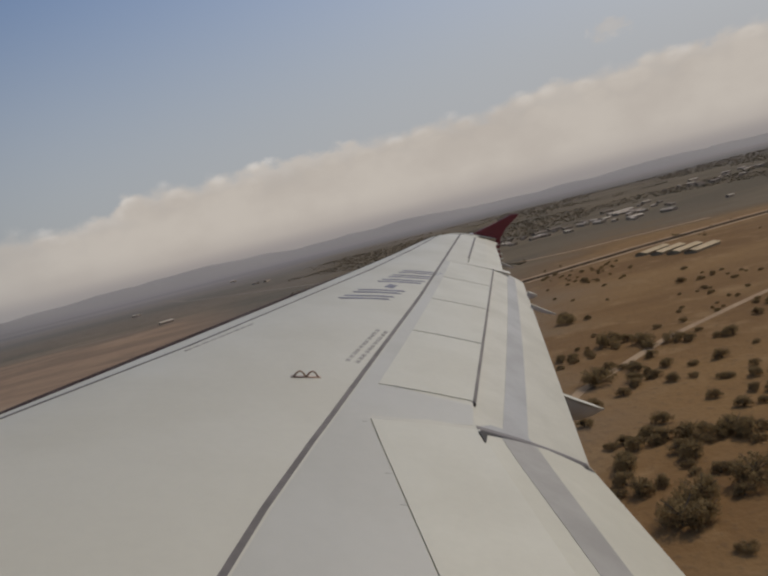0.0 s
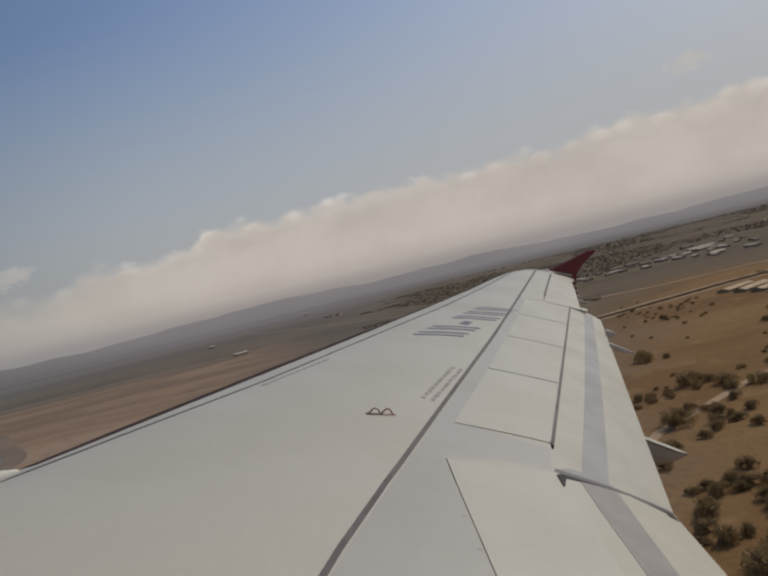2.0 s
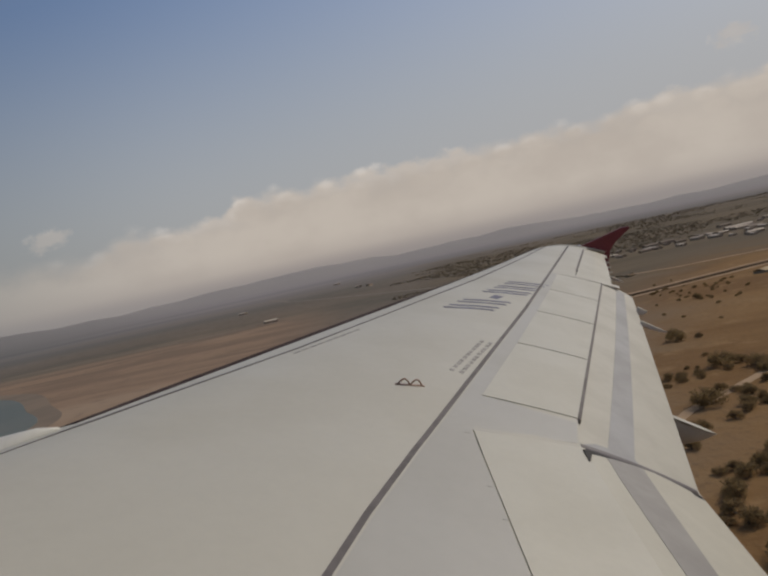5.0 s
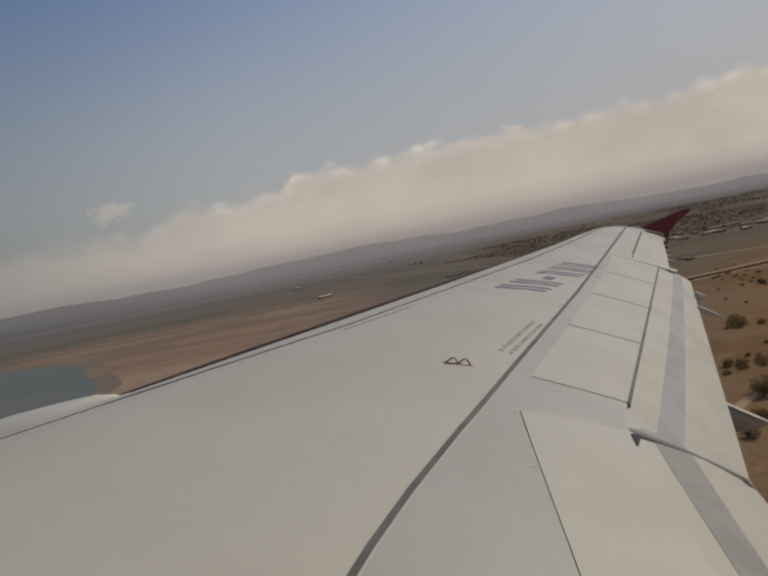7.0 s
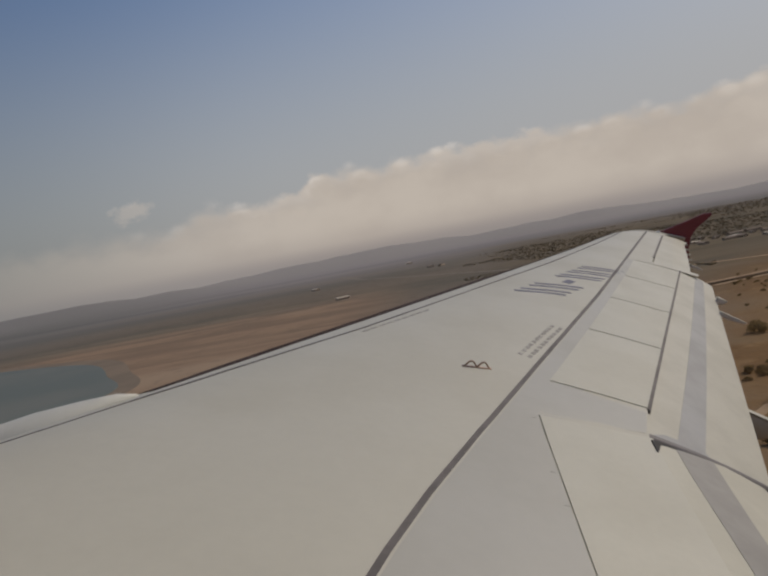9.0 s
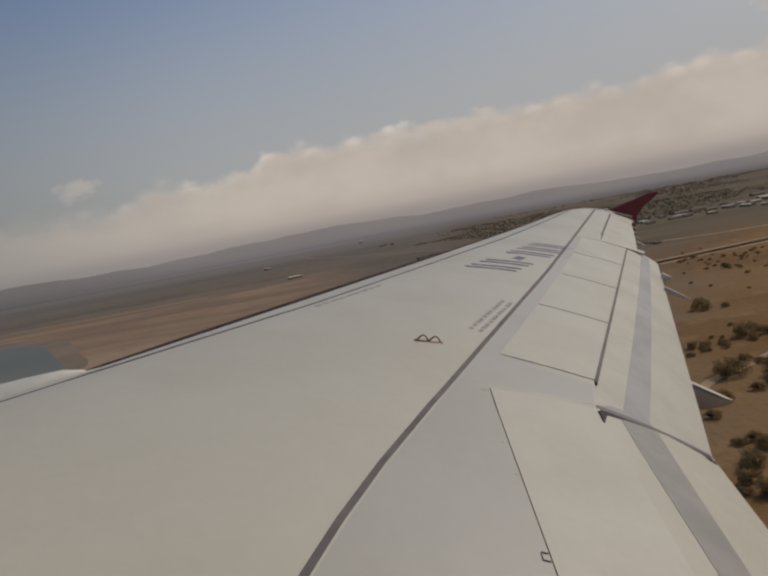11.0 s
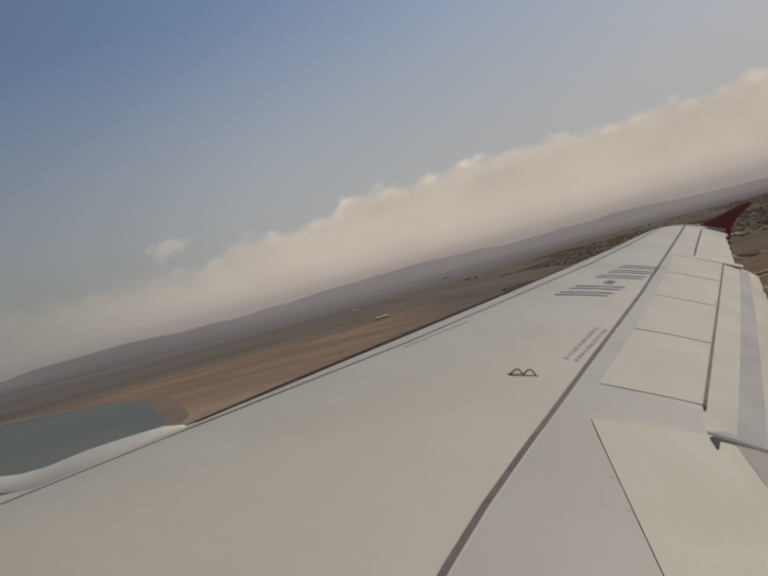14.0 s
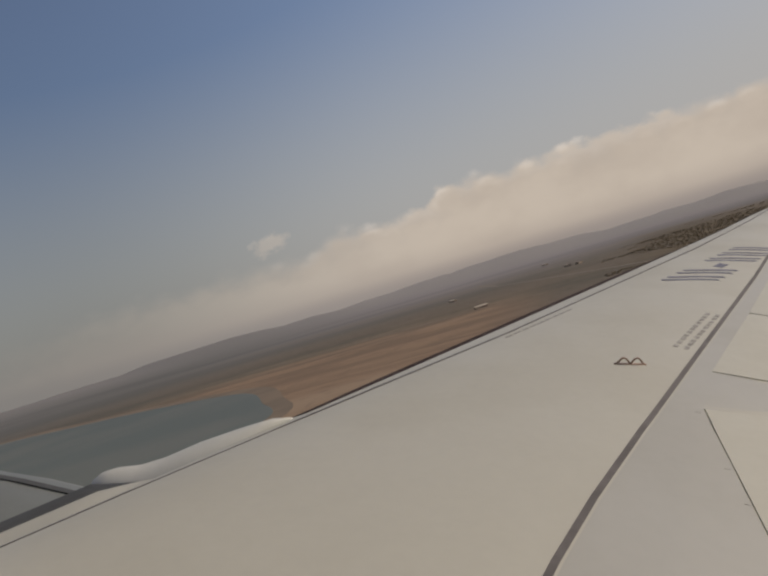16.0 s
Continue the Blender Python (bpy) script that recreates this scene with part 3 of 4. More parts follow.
# inner slat ahead of the leading edge; a dark strip paints the shade of its gap
def slat_front(x):
    return lead(x) + along([(2.0, 0.10), (5.0, 0.108), (5.24, 0.113), (5.36, 0.045), (5.44, -0.02)], x)


rows, dark = [], []
for x in (2.3, 2.8, 3.3, 3.8, 4.3, 4.8, 5.1, 5.24, 5.30, 5.36, 5.40, 5.44):
    y, f = lead(x), slat_front(x)
    rows.append([(x, y - 0.12, skin(x, y - 0.12) + 0.002), (x, y - 0.06, 0.006), (x, f - 0.02, 0.002), (x, f, -0.008), (x, f - 0.01, -0.03), (x, y - 0.10, -0.05)])
    w = along([(2.0, 0.15), (5.24, 0.165), (5.36, 0.235), (5.44, 0.10)], x)
    dark.append([(x, f - 0.012, -0.016), (x, f + w * 0.5, -0.022), (x, f + w, -0.034), (x, f + w, -0.10), (x, f - 0.012, -0.10)])
slat = part("inner_slat", sheet(rows, closed=True, caps=True), WING_GREY, airplane, "pale slat along the inner leading edge", smooth=True)
slat.data.set_sharp_from_angle(angle=radians(35))
part("slat_gap_shade", sheet(dark, closed=True, caps=True), SLAT_DARK, slat, "dark strip for the shaded gap ahead of the slat")

# ---- fuselage side round the window ----
WIN_Y, WIN_Z = -3.94, 2.07
rows = []
CZ = 1.75
for y in (9.0, 4.0, 0.0, -3.0, -3.74, -4.14, -5.0, -8.0, -14.0):
    ring = []
    for k in range(72):
        a = 2 * math.pi * k / 72
        ring.append((2.02 * math.cos(a), y, CZ + 2.02 * math.sin(a)))
    rows.append(ring)
bm = sheet(rows, closed=True, caps=True)
doomed = [f for f in bm.faces if f.calc_center_median().x > 1.85 and abs(f.calc_center_median().y - WIN_Y) < 0.19 and abs(f.calc_center_median().z - WIN_Z) < 0.26]
bmesh.ops.delete(bm, geom=doomed, context="FACES")
bmesh.ops.solidify(bm, geom=bm.faces[:], thickness=0.05)
part("fuselage", bm, CABIN, airplane, "plain pale fuselage side with a cabin window", smooth=False)

# ---- the land ----
def land(name, mixes, bump=0.6, rough=0.95):
    """Soil and scrub: a list of (colour, noise scale, low, high) laid over the first colour, in world metres."""
    m = bpy.data.materials.new(name)
    m.use_nodes = True
    nt = m.node_tree
    b = nt.nodes["Principled BSDF"]
    b.inputs["Specular IOR Level"].default_value = 0.1
    b.inputs["Roughness"].default_value = rough
    vec = nt.nodes.new("ShaderNodeNewGeometry").outputs["Position"]
    colour = mixes[0]
    last = None
    for c, scale, lo, hi in mixes[1:]:
        last = grain(nt, vec, scale, 6.0, 0.6, 0.4)
        colour = blend(nt, ramp(nt, last, lo, hi), colour, c)
    nt.links.new(colour, b.inputs["Base Color"])
    n = nt.nodes.new("ShaderNodeBump")
    n.inputs["Strength"].default_value, n.inputs["Distance"].default_value = bump, 1.0
    nt.links.new(last, n.inputs["Height"])
    nt.links.new(n.outputs[0], b.inputs["Normal"])
    return m


DIRT = land("dirt_road", [(0.42, 0.30, 0.185), ((0.34, 0.235, 0.14), 0.05, 0.4, 0.65)])


def cover():
    """The plain's soil and plant cover, in world metres: scrub, dry grass behind the wing, bare fields ahead; far out,
    distance haze is mixed into the colour.
    """
    m = bpy.data.materials.new("plain_cover_and_haze")
    m.use_nodes = True
    nt = m.node_tree
    b = nt.nodes["Principled BSDF"]
    b.inputs["Specular IOR Level"].default_value, b.inputs["Roughness"].default_value = 0.08, 0.95
    vec = nt.nodes.new("ShaderNodeNewGeometry").outputs["Position"]
    sep = nt.nodes.new("ShaderNodeSeparateXYZ")
    nt.links.new(vec, sep.inputs[0])
    x, y = sep.outputs[0], sep.outputs[1]
    r = calc(nt, "SQRT", calc(nt, "ADD", calc(nt, "MULTIPLY", x, x), calc(nt, "MULTIPLY", y, y)))
    # long strips lie along the valley
    lay = nt.nodes.new("ShaderNodeMapping")
    lay.inputs["Rotation"].default_value, lay.inputs["Scale"].default_value = (0, 0, radians(24)), (1.0, 0.32, 1.0)
    nt.links.new(vec, lay.inputs[0])
    big, mid = grain(nt, lay.outputs[0], 0.0022, 5.0, 0.55, 0.5), grain(nt, lay.outputs[0], 0.011, 5.0, 0.6, 0.6)
    small, tiny = grain(nt, vec, 0.05, 5.0, 0.65, 0.4), grain(nt, vec, 0.35, 4.0, 0.6)
    scrub = blend(nt, ramp(nt, big, 0.40, 0.60), (0.175, 0.145, 0.112), (0.128, 0.115, 0.088))
    scrub = blend(nt, ramp(nt, mid, 0.56, 0.70), scrub, (0.225, 0.180, 0.135))
    scrub = blend(nt, ramp(nt, small, 0.50, 0.68, 0.0, 0.6), scrub, (0.110, 0.095, 0.070))
    grass = blend(nt, ramp(nt, mid, 0.38, 0.62), (0.245, 0.145, 0.060), (0.178, 0.100, 0.041))
    grass = blend(nt, ramp(nt, small, 0.50, 0.72), grass, (0.275, 0.172, 0.080))
    grass = blend(nt, ramp(nt, tiny, 0.52, 0.74, 0.0, 0.7), grass, (0.135, 0.085, 0.044))
    field = blend(nt, ramp(nt, mid, 0.42, 0.60), (0.295, 0.205, 0.135), (0.215, 0.152, 0.105))
    field = blend(nt, ramp(nt, big, 0.50, 0.62, 0.0, 0.7), field, (0.355, 0.265, 0.182))
    field = blend(nt, ramp(nt, small, 0.5, 0.7, 0.0, 0.5), field, (0.185, 0.138, 0.10))
    # greyed land tones that hold the distance haze, darker ahead of the wing
    hazed_land = blend(nt, ramp(nt, big, 0.38, 0.62), (0.275, 0.252, 0.240), (0.225, 0.209, 0.202))
    hazed_fore = blend(nt, ramp(nt, big, 0.38, 0.62), (0.185, 0.178, 0.162), (0.150, 0.148, 0.136))
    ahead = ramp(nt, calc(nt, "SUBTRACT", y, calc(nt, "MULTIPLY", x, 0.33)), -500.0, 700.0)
    hazed_land = blend(nt, ahead, hazed_land, hazed_fore)
    wob = calc(nt, "MULTIPLY", calc(nt, "SUBTRACT", mid, 0.5), 420.0)
    wide = calc(nt, "MULTIPLY", calc(nt, "SUBTRACT", big, 0.5), 1500.0)
    side = calc(nt, "SUBTRACT", calc(nt, "MULTIPLY", calc(nt, "MAXIMUM", calc(nt, "SUBTRACT", x, 150.0), 0.0), -0.42), y)
    in_grass = calc(nt, "MULTIPLY", ramp(nt, calc(nt, "ADD", side, calc(nt, "MULTIPLY", wob, 0.5)), -60.0, 80.0), ramp(nt, calc(nt, "ADD", r, calc(nt, "MULTIPLY", wob, 1.6)), 1080.0, 680.0))
    fore = calc(nt, "ADD", calc(nt, "SUBTRACT", y, calc(nt, "MULTIPLY", x, 0.04)), calc(nt, "MULTIPLY", wob, 0.4))
    in_field = calc(nt, "MULTIPLY", ramp(nt, fore, -30.0, 110.0), ramp(nt, calc(nt, "ADD", r, calc(nt, "MULTIPLY", wob, 1.5)), 1500.0, 1020.0))
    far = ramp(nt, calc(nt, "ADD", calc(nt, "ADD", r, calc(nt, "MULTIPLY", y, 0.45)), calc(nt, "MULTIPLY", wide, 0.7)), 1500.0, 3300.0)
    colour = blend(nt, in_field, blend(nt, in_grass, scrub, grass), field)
    # painted haze: the colour pales further towards the hills
    hazed_land = blend(nt, ramp(nt, calc(nt, "ADD", r, calc(nt, "MULTIPLY", wide, 0.5)), 2900.0, 4700.0), hazed_land, blend(nt, ahead, (0.35, 0.325, 0.30), (0.26, 0.248, 0.230)))
    colour = blend(nt, far, colour, hazed_land)
    # dark olive woodland floor behind the wing's tip
    woods = blend(nt, ramp(nt, mid, 0.40, 0.62), (0.118, 0.096, 0.064), (0.165, 0.128, 0.082))
    back = ramp(nt, calc(nt, "ADD", calc(nt, "SUBTRACT", calc(nt, "MULTIPLY", x, -0.04), y), calc(nt, "MULTIPLY", wob, 0.6)), -40.0, 160.0)
    deep = calc(nt, "MULTIPLY", ramp(nt, calc(nt, "ADD", r, calc(nt, "MULTIPLY", wob, 1.6)), 560.0, 820.0), ramp(nt, calc(nt, "ADD", r, wide), 3000.0, 1900.0))
    colour = blend(nt, calc(nt, "MULTIPLY", calc(nt, "MULTIPLY", back, deep), calc(nt, "SUBTRACT", 1.0, in_grass)), colour, woods)
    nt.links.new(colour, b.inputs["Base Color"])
    n = nt.nodes.new("ShaderNodeBump")
    n.inputs["Strength"].default_value, n.inputs["Distance"].default_value = 0.5, 1.0
    nt.links.new(tiny, n.inputs["Height"])
    nt.links.new(n.outputs[0], b.inputs["Normal"])
    return m


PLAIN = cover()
TRACK = land("faint_track", [(0.245, 0.205, 0.165), ((0.215, 0.18, 0.145), 0.03, 0.4, 0.65)])
SHORE = land("muddy_shore", [(0.235, 0.185, 0.135), ((0.20, 0.16, 0.12), 0.01, 0.42, 0.6)])
BANK = land("dark_embankment", [(0.10, 0.068, 0.042), ((0.15, 0.10, 0.06), 0.04, 0.45, 0.65)])
ROOF = material("pale_roof", (0.30, 0.26, 0.215), 0.95, spots=0.1, scale=0.1, space="World")
nt = ROOF.node_tree
pick = nt.nodes.new("ShaderNodeObjectInfo").outputs["Random"]
nt.links.new(blend(nt, ramp(nt, pick, 0.35, 0.95), (0.20, 0.155, 0.115), (0.58, 0.49, 0.38)), nt.nodes["Principled BSDF"].inputs["Base Color"])
PLASTER = material("ochre_plaster", (0.40, 0.315, 0.23), 0.85, spots=0.1, scale=0.2, space="World")


def foliage(name, colour, scale):
    """Leaves that let part of the light through."""
    m = bpy.data.materials.new(name)
    m.use_nodes = True
    nt = m.node_tree
    nt.nodes.remove(nt.nodes["Principled BSDF"])
    vec = nt.nodes.new("ShaderNodeNewGeometry").outputs["Position"]
    pick = nt.nodes.new("ShaderNodeObjectInfo").outputs["Random"]
    c = blend(nt, ramp(nt, grain(nt, vec, scale, 4.0), 0.35, 0.65), colour, tuple(q * 0.72 for q in colour))
    c = blend(nt, ramp(nt, pick, 0.0, 1.0, 0.0, 0.45), c, (0.23, 0.165, 0.085))
    front, back, mix = nt.nodes.new("ShaderNodeBsdfDiffuse"), nt.nodes.new("ShaderNodeBsdfTranslucent"), nt.nodes.new("ShaderNodeMixShader")
    mix.inputs[0].default_value = 0.55
    for n in (front, back):
        nt.links.new(c, n.inputs["Color"])
    nt.links.new(front.outputs[0], mix.inputs[1])
    nt.links.new(back.outputs[0], mix.inputs[2])
    nt.links.new(mix.outputs[0], nt.nodes["Material Output"].inputs["Surface"])
    return m


LEAVES = foliage("dusty_leaves", (0.30, 0.218, 0.108), 0.5)
LEAVES_DRY = foliage("dry_olive_leaves", (0.31, 0.225, 0.115), 0.5)
CANOPY = foliage("dusty_canopy", (0.33, 0.27, 0.185), 0.03)
BARK = material("bark", (0.10, 0.075, 0.05), 0.9, spots=0.15, scale=3.0)

water = bpy.data.materials.new("still_water")
water.use_nodes = True
nt = water.node_tree
b = nt.nodes["Principled BSDF"]
b.inputs["Roughness"].default_value, b.inputs["Specular IOR Level"].default_value = 0.55, 0.2
vec = nt.nodes.new("ShaderNodeNewGeometry").outputs["Position"]
nt.links.new(blend(nt, ramp(nt, grain(nt, vec, 0.004, 4.0), 0.4, 0.65), (0.130, 0.146, 0.124), (0.162, 0.168, 0.138)), b.inputs["Base Color"])
n = nt.nodes.new("ShaderNodeBump")
n.inputs["Strength"].default_value, n.inputs["Distance"].default_value = 0.35, 0.3
nt.links.new(grain(nt, vec, 0.25, 4.0), n.inputs["Height"])
nt.links.new(n.outputs[0], b.inputs["Normal"])

# one sheet to the horizon: flat plain, low hills far out
rows = []
for r in (0, 40, 90, 150, 220, 300, 400, 520, 660, 820, 1000, 1250, 1500, 1800, 2150, 2500, 2900, 3300, 3700, 4000, 4300, 4550, 4750, 4900):
    row = []
    for k in range(180):
        a = 2 * math.pi * k / 180
        x, y = max(r, 0.5) * math.cos(a), max(r, 0.5) * math.sin(a)
        rise = min(max((r - 3600) / 900, 0.0), 1.0)
        z = rise * rise * (34 + 46 * noise.noise((x * 0.0011, y * 0.0011, 0.3)) + 26 * noise.noise((x * 0.004, y * 0.004, 1.7)))
        row.append((x, y, z))
    rows.append(row)
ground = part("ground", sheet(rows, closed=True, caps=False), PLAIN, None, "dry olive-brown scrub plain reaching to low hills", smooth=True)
tagged(ground, category="ground", kind="structure")


def patch(name, points, z, mat, label, category, rough_edge=0.06, depth=1.6):
    """A piece of land with an uneven outline, a little proud of the plain."""
    raw = [Vector(p) for p in points]
    pts = []
    for i, b in enumerate(raw):
        a, c, d = raw[i - 1], raw[(i + 1) % len(raw)], raw[(i + 2) % len(raw)]
        for t in [q / 12 for q in range(12)]:
            pts.append(0.5 * (2 * b + (c - a) * t + (2 * a - 5 * b + 4 * c - d) * t * t + (3 * b - a - 3 * c + d) * t ** 3))
    out = []
    for a, b in zip(pts, pts[1:] + pts[:1]):
        d = b - a
        steps = max(2, int(d.length / 25))
        nrm = Vector((-d.y, d.x)).normalized()
        for k in range(steps):
            q = a + d * (k / steps)
            f = noise.noise((q.x * 0.006, q.y * 0.006, 3.1)) + 0.3 * noise.noise((q.x * 0.02, q.y * 0.02, 9.1))
            out.append(q + nrm * f * 100 * rough_edge)
    bm = bmesh.new()
    top = bm.faces.new([bm.verts.new((q.x, q.y, z)) for q in out])
    bmesh.ops.triangulate(bm, faces=[top])
    edges = [e for e in bm.edges if e.is_boundary]
    side = bmesh.ops.extrude_edge_only(bm, edges=edges)["geom"]
    for v in side:
        if isinstance(v, bmesh.types.BMVert):
            v.co.z -= depth
    ob = part(name, bm, mat, None, label)
    return tagged(ob, category=category, kind="structure")


patch("shore", [(360, 325), (548, 246), (712, 308), (886, 408), (1020, 590), (1150, 850), (1240, 1160), (800, 1400), (330, 800)], 0.15, SHORE, "brown muddy lake shore", "shore", 0.02)
patch("lake", [(380, 340), (552, 264), (700, 325), (865, 425), (990, 600), (1110, 850), (1190, 1150), (800, 1350), (350, 800)], 0.35, water, "still grey-green lake water", "lake", 0.02)


def lane(name, points, width, mat, label, z=0.25):
    rows = []
    for (a, b) in zip(points, points[1:]):
        a, b = Vector(a), Vector(b)
        d = (b - a).normalized()
        nrm = Vector((-d.y, d.x))
        for k in range(8):
            q = a.lerp(b, k / 7)
            o = 2.0 * noise.noise((q.x * 0.02, q.y * 0.02, 7.7))
            rows.append([(q.x + nrm.x * (s * width / 2 + o), q.y + nrm.y * (s * width / 2 + o), zz) for s, zz in ((-1, z), (1, z), (1, z - 1.5), (-1, z - 1.5))])
    return tagged(part(name, sheet(rows, closed=True, caps=True), mat, None, label), category="road", kind="structure")


lane("road", [(572, -187), (598, -291), (612, -420), (620, -600)], 6, DIRT, "pale dirt road across the grassland")
lane("embankment", [(581, -187), (607, -291), (621, -420), (629, -600)], 5, BANK, "dark low embankment beside the road", z=0.9)
lane("road", [(594, -187), (621, -291), (636, -420), (645, -600)], 6, DIRT, "pale dirt track behind the embankment")
lane("road", [(190, -40), (252, -94), (290, -150), (345, -260)], 4, DIRT, "pale dirt track between bushes", z=0.1)
lane("road", [(800, -150), (720, -285), (700, -420)], 7, DIRT, "pale track at the wood's edge")
lane("road", [(1150, -120), (1500, 40), (1900, 210), (2400, 330)], 8, TRACK, "faint pale track over the far plain", z=0.1)


# ---- trees and bushes ----
rng = random.Random(7)


def clump(bm, centre, radius, squash=0.75, sub=1):
    made = bmesh.ops.create_icosphere(bm, subdivisions=sub, radius=1.0)["verts"]
    seed = rng.random() * 50
    for v in made:
        k = radius * (1 + 0.55 * noise.noise(v.co * 1.7 + Vector((seed, 0, 0))))
        v.co = Vector((v.co.x * k, v.co.y * k, v.co.z * k * squash)) + centre


def tree(wide, tall, mat, label, name="tree"):
    root = new(name)
    rows = []
    for i in range(5):
        t = i / 4
        r = lerp(0.28, 0.10, t) * wide / 6
        rows.append([(r * math.cos(q) + 0.3 * t * math.sin(wide), r * math.sin(q), t * tall * 0.6 - 0.3) for q in [2 * math.pi * k / 7 for k in range(7)]])
    trunk = sheet(rows, closed=True, caps=True)
    for k in range(4):
        a = k * 1.6 + wide
        end = Vector((math.cos(a) * wide * 0.3, math.sin(a) * wide * 0.3, tall * 0.7))
        start = Vector((0, 0, tall * 0.3))
        limb = []
        for i in range(4):
            c, r = start.lerp(end, i / 3), lerp(0.12, 0.04, i / 3) * wide / 6
            limb.append([trunk.verts.new((c.x + r * math.cos(q), c.y + r * math.sin(q), c.z)) for q in (0, 1.57, 3.14, 4.71)])
        for i in range(3):
            for j in range(4):
                trunk.faces.new((limb[i][j], limb[i][(j + 1) % 4], limb[i + 1][(j + 1) % 4], limb[i + 1][j]))
    part("trunk", trunk, BARK, root)
    bm = bmesh.new()
    for k in range(5):
        a, d = rng.random() * 6.283, wide * 0.36 * math.sqrt(rng.random())
        h = tall * (0.10 + 0.55 * rng.random() * (1 - 3.2 * (d / wide) ** 2))
        clump(bm, Vector((d * math.cos(a), d * math.sin(a), h)), wide * rng.uniform(0.05, 0.08))
    # sprays of leaves in uneven lobes, with gaps between them
    lobes = [(rng.random() * 6.283, wide * 0.36 * math.sqrt(rng.random()), rng.uniform(0.10, 0.19) * wide) for _ in range(11)]
    for k in range(2600):
        la, ld, lr = lobes[k % 11]
        top = tall * (0.30 + 0.55 * (1 - (2 * ld / wide) ** 2))
        a, u, q = rng.random() * 6.283, rng.random() ** 0.45, rng.uniform(-0.9, 1.0)
        f = lr * u * math.sqrt(max(0.0, 1 - q * q * 0.9))
        c = Vector((ld * math.cos(la) + f * math.cos(a), ld * math.sin(la) + f * math.sin(a), max(0.06, top * (0.52 + 0.5 * q * u))))
        s = wide * rng.uniform(0.012, 0.038)
        vs = [bm.verts.new(c + Vector((rng.uniform(-s, s), rng.uniform(-s, s), rng.uniform(-s, s)))) for _ in range(3)]
        bm.faces.new(vs)
    part("crown", bm, mat, root, smooth=True)
    return tagged(root, label, "tree", "trees on the dry plain")


KINDS = [tree(8.5, 4.4, LEAVES, "broad dark green tree on dry grassland"), tree(11.0, 5.4, LEAVES, "wide dark green spreading tree on dry grassland"),
         tree(6.0, 3.0, LEAVES_DRY, "small olive-brown bushy tree on dry soil"), tree(4.2, 2.0, LEAVES_DRY, "low dusty olive bush on dry soil"),
         tree(3.2, 1.3, LEAVES, "flat dark little bush on dry grassland")]
PLACED = [(373, -139, 1), (304, -129, 1), (292, -138, 1), (282, -146, 1), (253, -101, 1), (244, -110, 0), (251, -127, 0), (233, -119, 2), (192, -89, 0), (184, -96, 0), (174, -74, 0),
          (179, -105, 1), (149, -78, 1), (150, -91, 1), (141, -69, 1), (484, -206, 3), (394, -225, 3)]
spots = [(x, y, k) for x, y, k in PLACED]
for x, y, k in PLACED:
    for _ in range(2):
        spots.append((x + rng.uniform(-14, 14), y + rng.uniform(-12, 12), rng.choice((0, 2, 2, 3))))
while len(spots) < 290:
    x = rng.uniform(110, 640)
    y = -x * rng.uniform(0.20 if x < 260 else 0.35, 0.78)
    if noise.noise((x * 0.012, y * 0.012, 2.0)) + rng.uniform(-0.3, 0.3) > (0.0 if x < 320 else 0.12):
        spots.append((x, y, rng.choice((0, 2, 2, 3, 3, 3)) if x < 300 else rng.choice((4, 4, 4, 4, 3))))
used = set()
for x, y, k in spots:
    s = rng.uniform(0.8, 1.2)
    m = pose(x, y, 0.0, 0, 0, rng.uniform(0, 360)) @ Matrix.Scale(s * (1.0 if k < 3 else 1.1), 4)
    if k not in used:
        KINDS[k].matrix_basis = m
        used.add(k)
    else:
        copy_thing(KINDS[k], m)

# far scrub and woodland, past counting
ico = bmesh.new()
bmesh.ops.create_icosphere(ico, subdivisions=1, radius=1.0)
unit = [v.co.copy() for v in ico.verts]
tri = [[v.index for v in f.verts] for f in ico.faces]
ico.free()


def thicket(name, count, place, label, mat):
    verts, faces = [], []
    for _ in range(count):
        x, y, r = place()
        n0 = len(verts)
        ang = rng.random() * 6.28
        for v in unit:
            k = r * rng.uniform(0.7, 1.25)
            verts.append((x + v.x * k * 1.3, y + v.y * k, v.z * k * 0.20 + r * 0.08))
        faces += [[n0 + i for i in f] for f in tri]
    me = bpy.data.meshes.new(name)
    me.from_pydata(verts, [], faces)
    me.materials.append(mat)
    me.polygons.foreach_set("use_smooth", [True] * len(me.polygons))
    return tagged(new(name, me), label, "woodland", kind="stuff")


def in_wood():
    while True:
        x = rng.uniform(560, 2500)
        y = -x * rng.uniform(0.02, 0.72)
        edge = min((x + 0.4 * y - 620) / 400, (-y / x - 0.02) / 0.12, 1.0)
        if noise.noise((x * 0.004, y * 0.004, 4.4)) + 0.5 * noise.noise((x * 0.015, y * 0.015, 6.1)) > 0.55 - 0.6 * edge:
            return x, y, rng.uniform(1.6, 4.2)


thicket("woodland_canopy", 7000, in_wood, "dense dark green woodland canopy beyond the grassland", CANOPY)


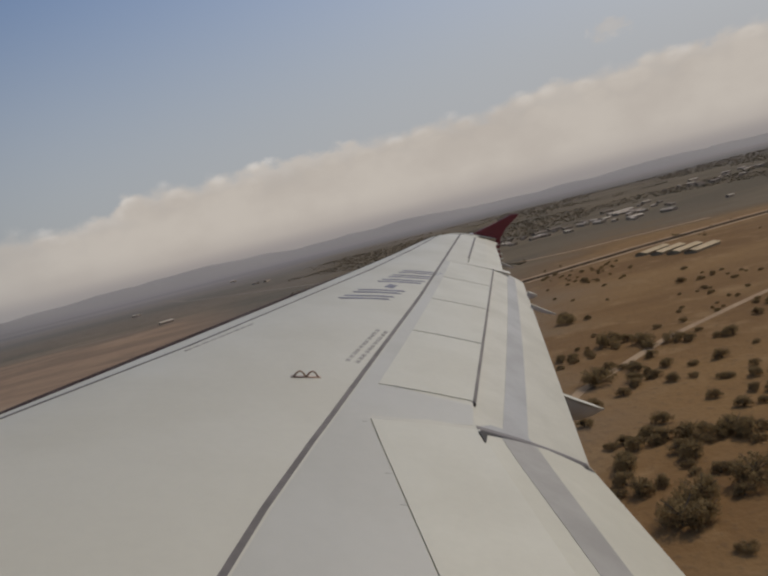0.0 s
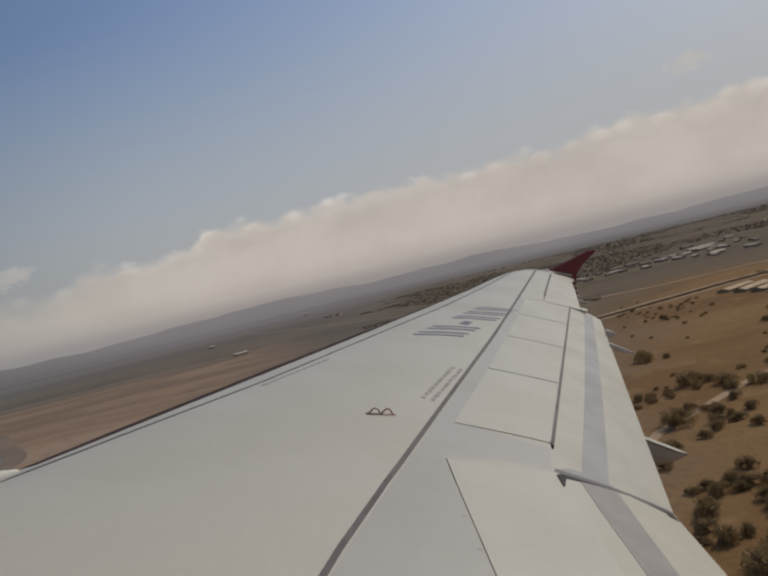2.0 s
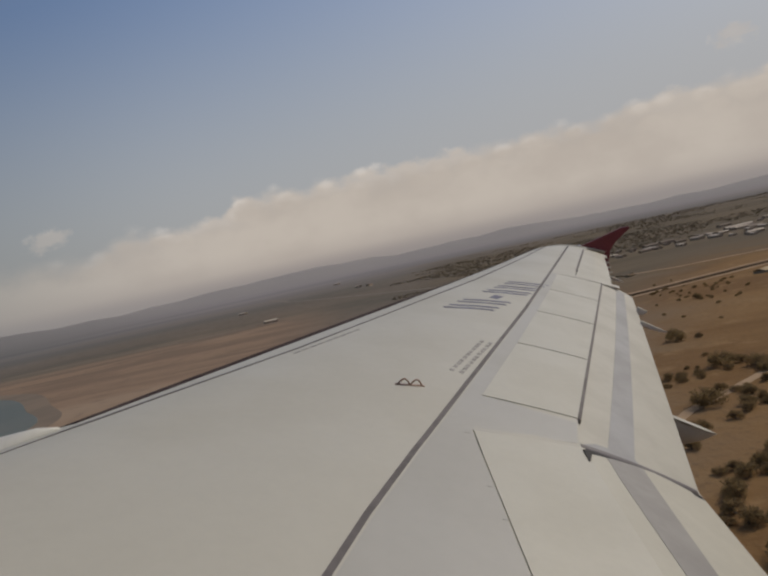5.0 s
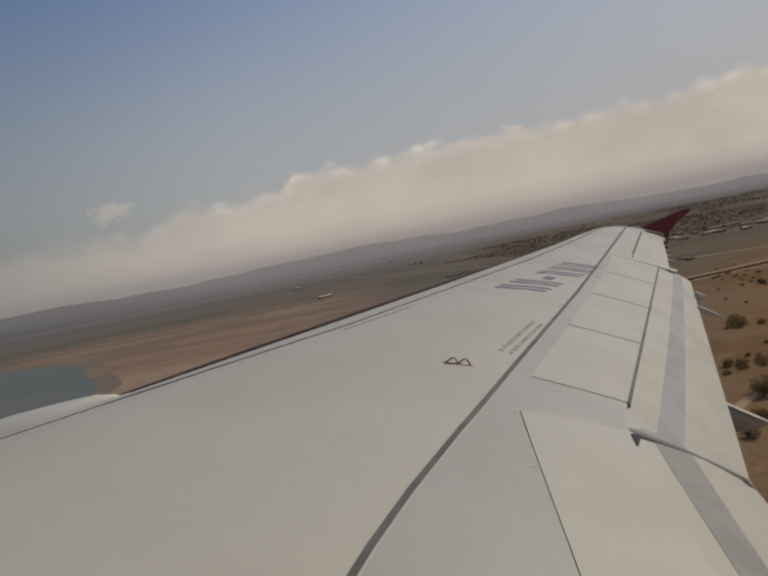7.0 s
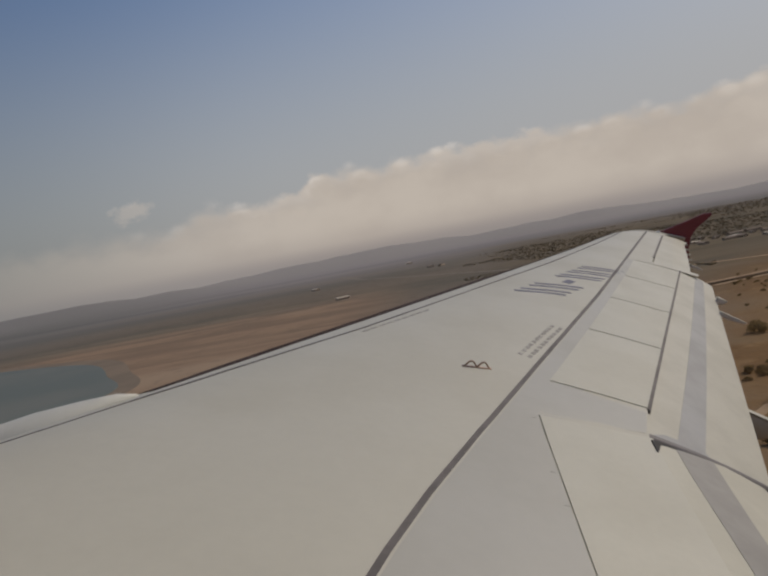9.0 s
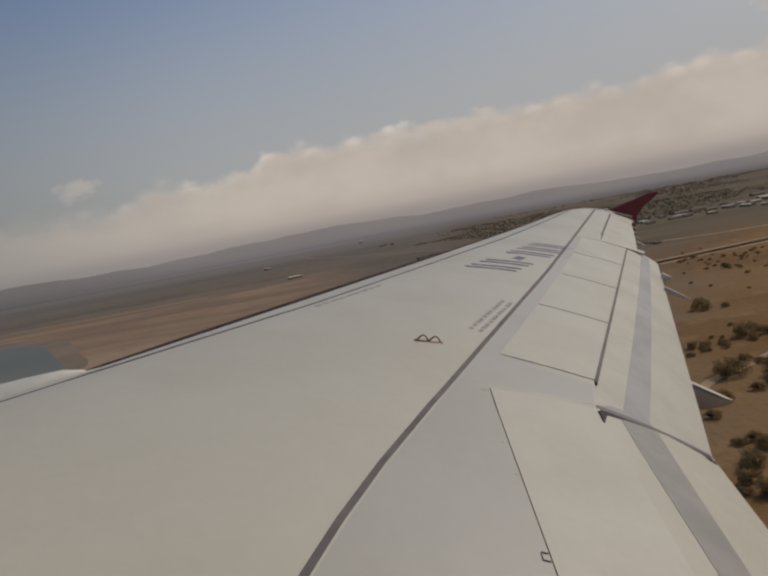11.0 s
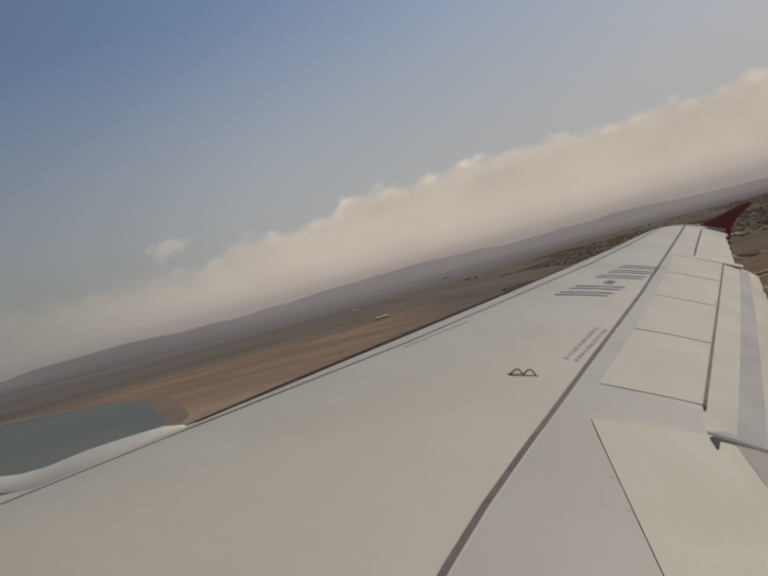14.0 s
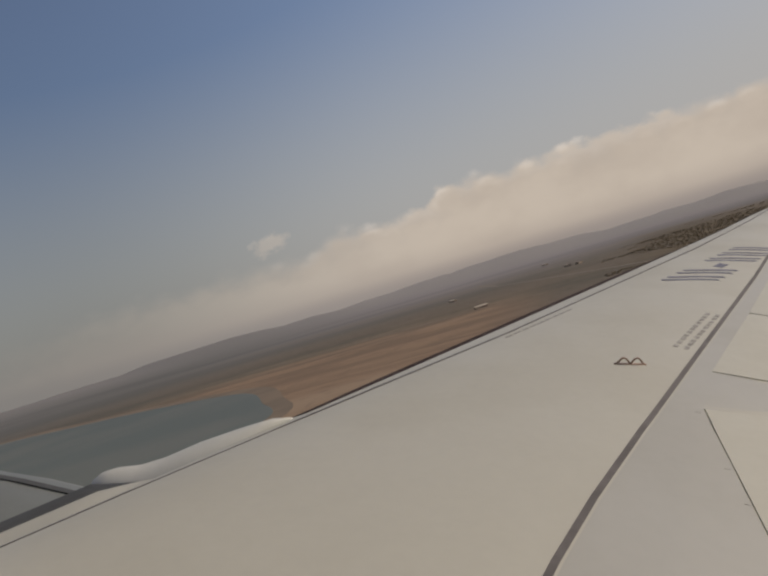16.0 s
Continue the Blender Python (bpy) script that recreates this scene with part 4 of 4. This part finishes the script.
# ---- low buildings of the settlement ----
def building(wide, deep, high, mat_roof, label):
    root = new("building")
    def box(x0, x1, y0, y1, z0, z1):
        return sheet([[(x0, y0, z0), (x1, y0, z0), (x1, y1, z0), (x0, y1, z0)], [(x0, y0, z1), (x1, y0, z1), (x1, y1, z1), (x0, y1, z1)]], closed=True, caps=True)
    part("wall", box(-wide / 2, wide / 2, -deep / 2, deep / 2, -0.5, high), PLASTER, root)
    rows = [[(-wide / 2 - 0.5, -deep / 2 - 0.5, high + 0.02), (-wide / 2 - 0.5, 0, high + deep * 0.16), (-wide / 2 - 0.5, deep / 2 + 0.5, high + 0.02)],
            [(wide / 2 + 0.5, -deep / 2 - 0.5, high + 0.02), (wide / 2 + 0.5, 0, high + deep * 0.16), (wide / 2 + 0.5, deep / 2 + 0.5, high + 0.02)]]
    part("roof", sheet(rows, closed=True, caps=True), mat_roof, root)
    return tagged(root, label, "building", "low buildings of the settlement")


HOUSES = [building(15, 7, 2.4, ROOF, "long pale-roofed low shed"), building(8, 6, 2.2, ROOF, "small pale-roofed low house"), building(21, 9, 2.8, ROOF, "large pale-roofed low hall")]
first = set()
for k in range(84):
    base = rng.choice(((1044, -349), (992, -386), (1032, -475), (960, -489), (1100, -560), (1350, -800), (1455, -940)))
    m = pose(base[0] + rng.uniform(-80, 80), base[1] + rng.uniform(-75, 75), 0.0, 0, 0, rng.choice((12, 14, 100, 104)) + rng.uniform(-4, 4))
    i = rng.choice((0, 1, 1, 1, 2))
    if i not in first:
        HOUSES[i].matrix_basis = m
        first.add(i)
    else:
        copy_thing(HOUSES[i], m)
for x, y in ((1862, 13), (1900, 40), (2500, 120), (1231, 170), (1750, 300)):
    copy_thing(HOUSES[2], pose(x, y, 0.3, 0, 0, rng.uniform(0, 180)))

# long sheds with bright yellowish roof sheets beyond the road
SHEET = material("yellowish_roof_sheet", (0.50, 0.37, 0.20), 0.8, spots=0.06, scale=0.1, space="World")
SHEET_WALL = material("ochre_shed_wall", (0.42, 0.33, 0.215), 0.85, spots=0.1, scale=0.2, space="World")


def shed(long, deep, high):
    root = new("shed")
    x, y = long / 2, deep / 2
    part("wall", sheet([[(-x, -y, z), (x, -y, z), (x, y, z), (-x, y, z)] for z in (-0.5, high)], closed=True, caps=True), SHEET_WALL, root)
    for side in (-1, 1):
        rows = [[(e * (x + 0.6), side * 0.05, high + 1.5), (e * (x + 0.6), side * (y + 0.7), high + 0.1), (e * (x + 0.6), side * (y + 0.7), high - 0.05), (e * (x + 0.6), side * 0.05, high + 1.35)] for e in (-1, 1)]
        part("roof", sheet(rows, closed=True, caps=True), SHEET, root)
    return tagged(root, "long low shed with a pale yellow sheet roof", "shed", "yellow-roofed sheds beyond the road")


first_shed = shed(30, 10, 1.6)
first_shed.matrix_basis = pose(560, -285, 0.0, 0, 0, 118)
for k in range(1, 4):
    copy_thing(first_shed, pose(560 - 18 * k, -285 - 3 * k, 0.0, 0, 0, 118))
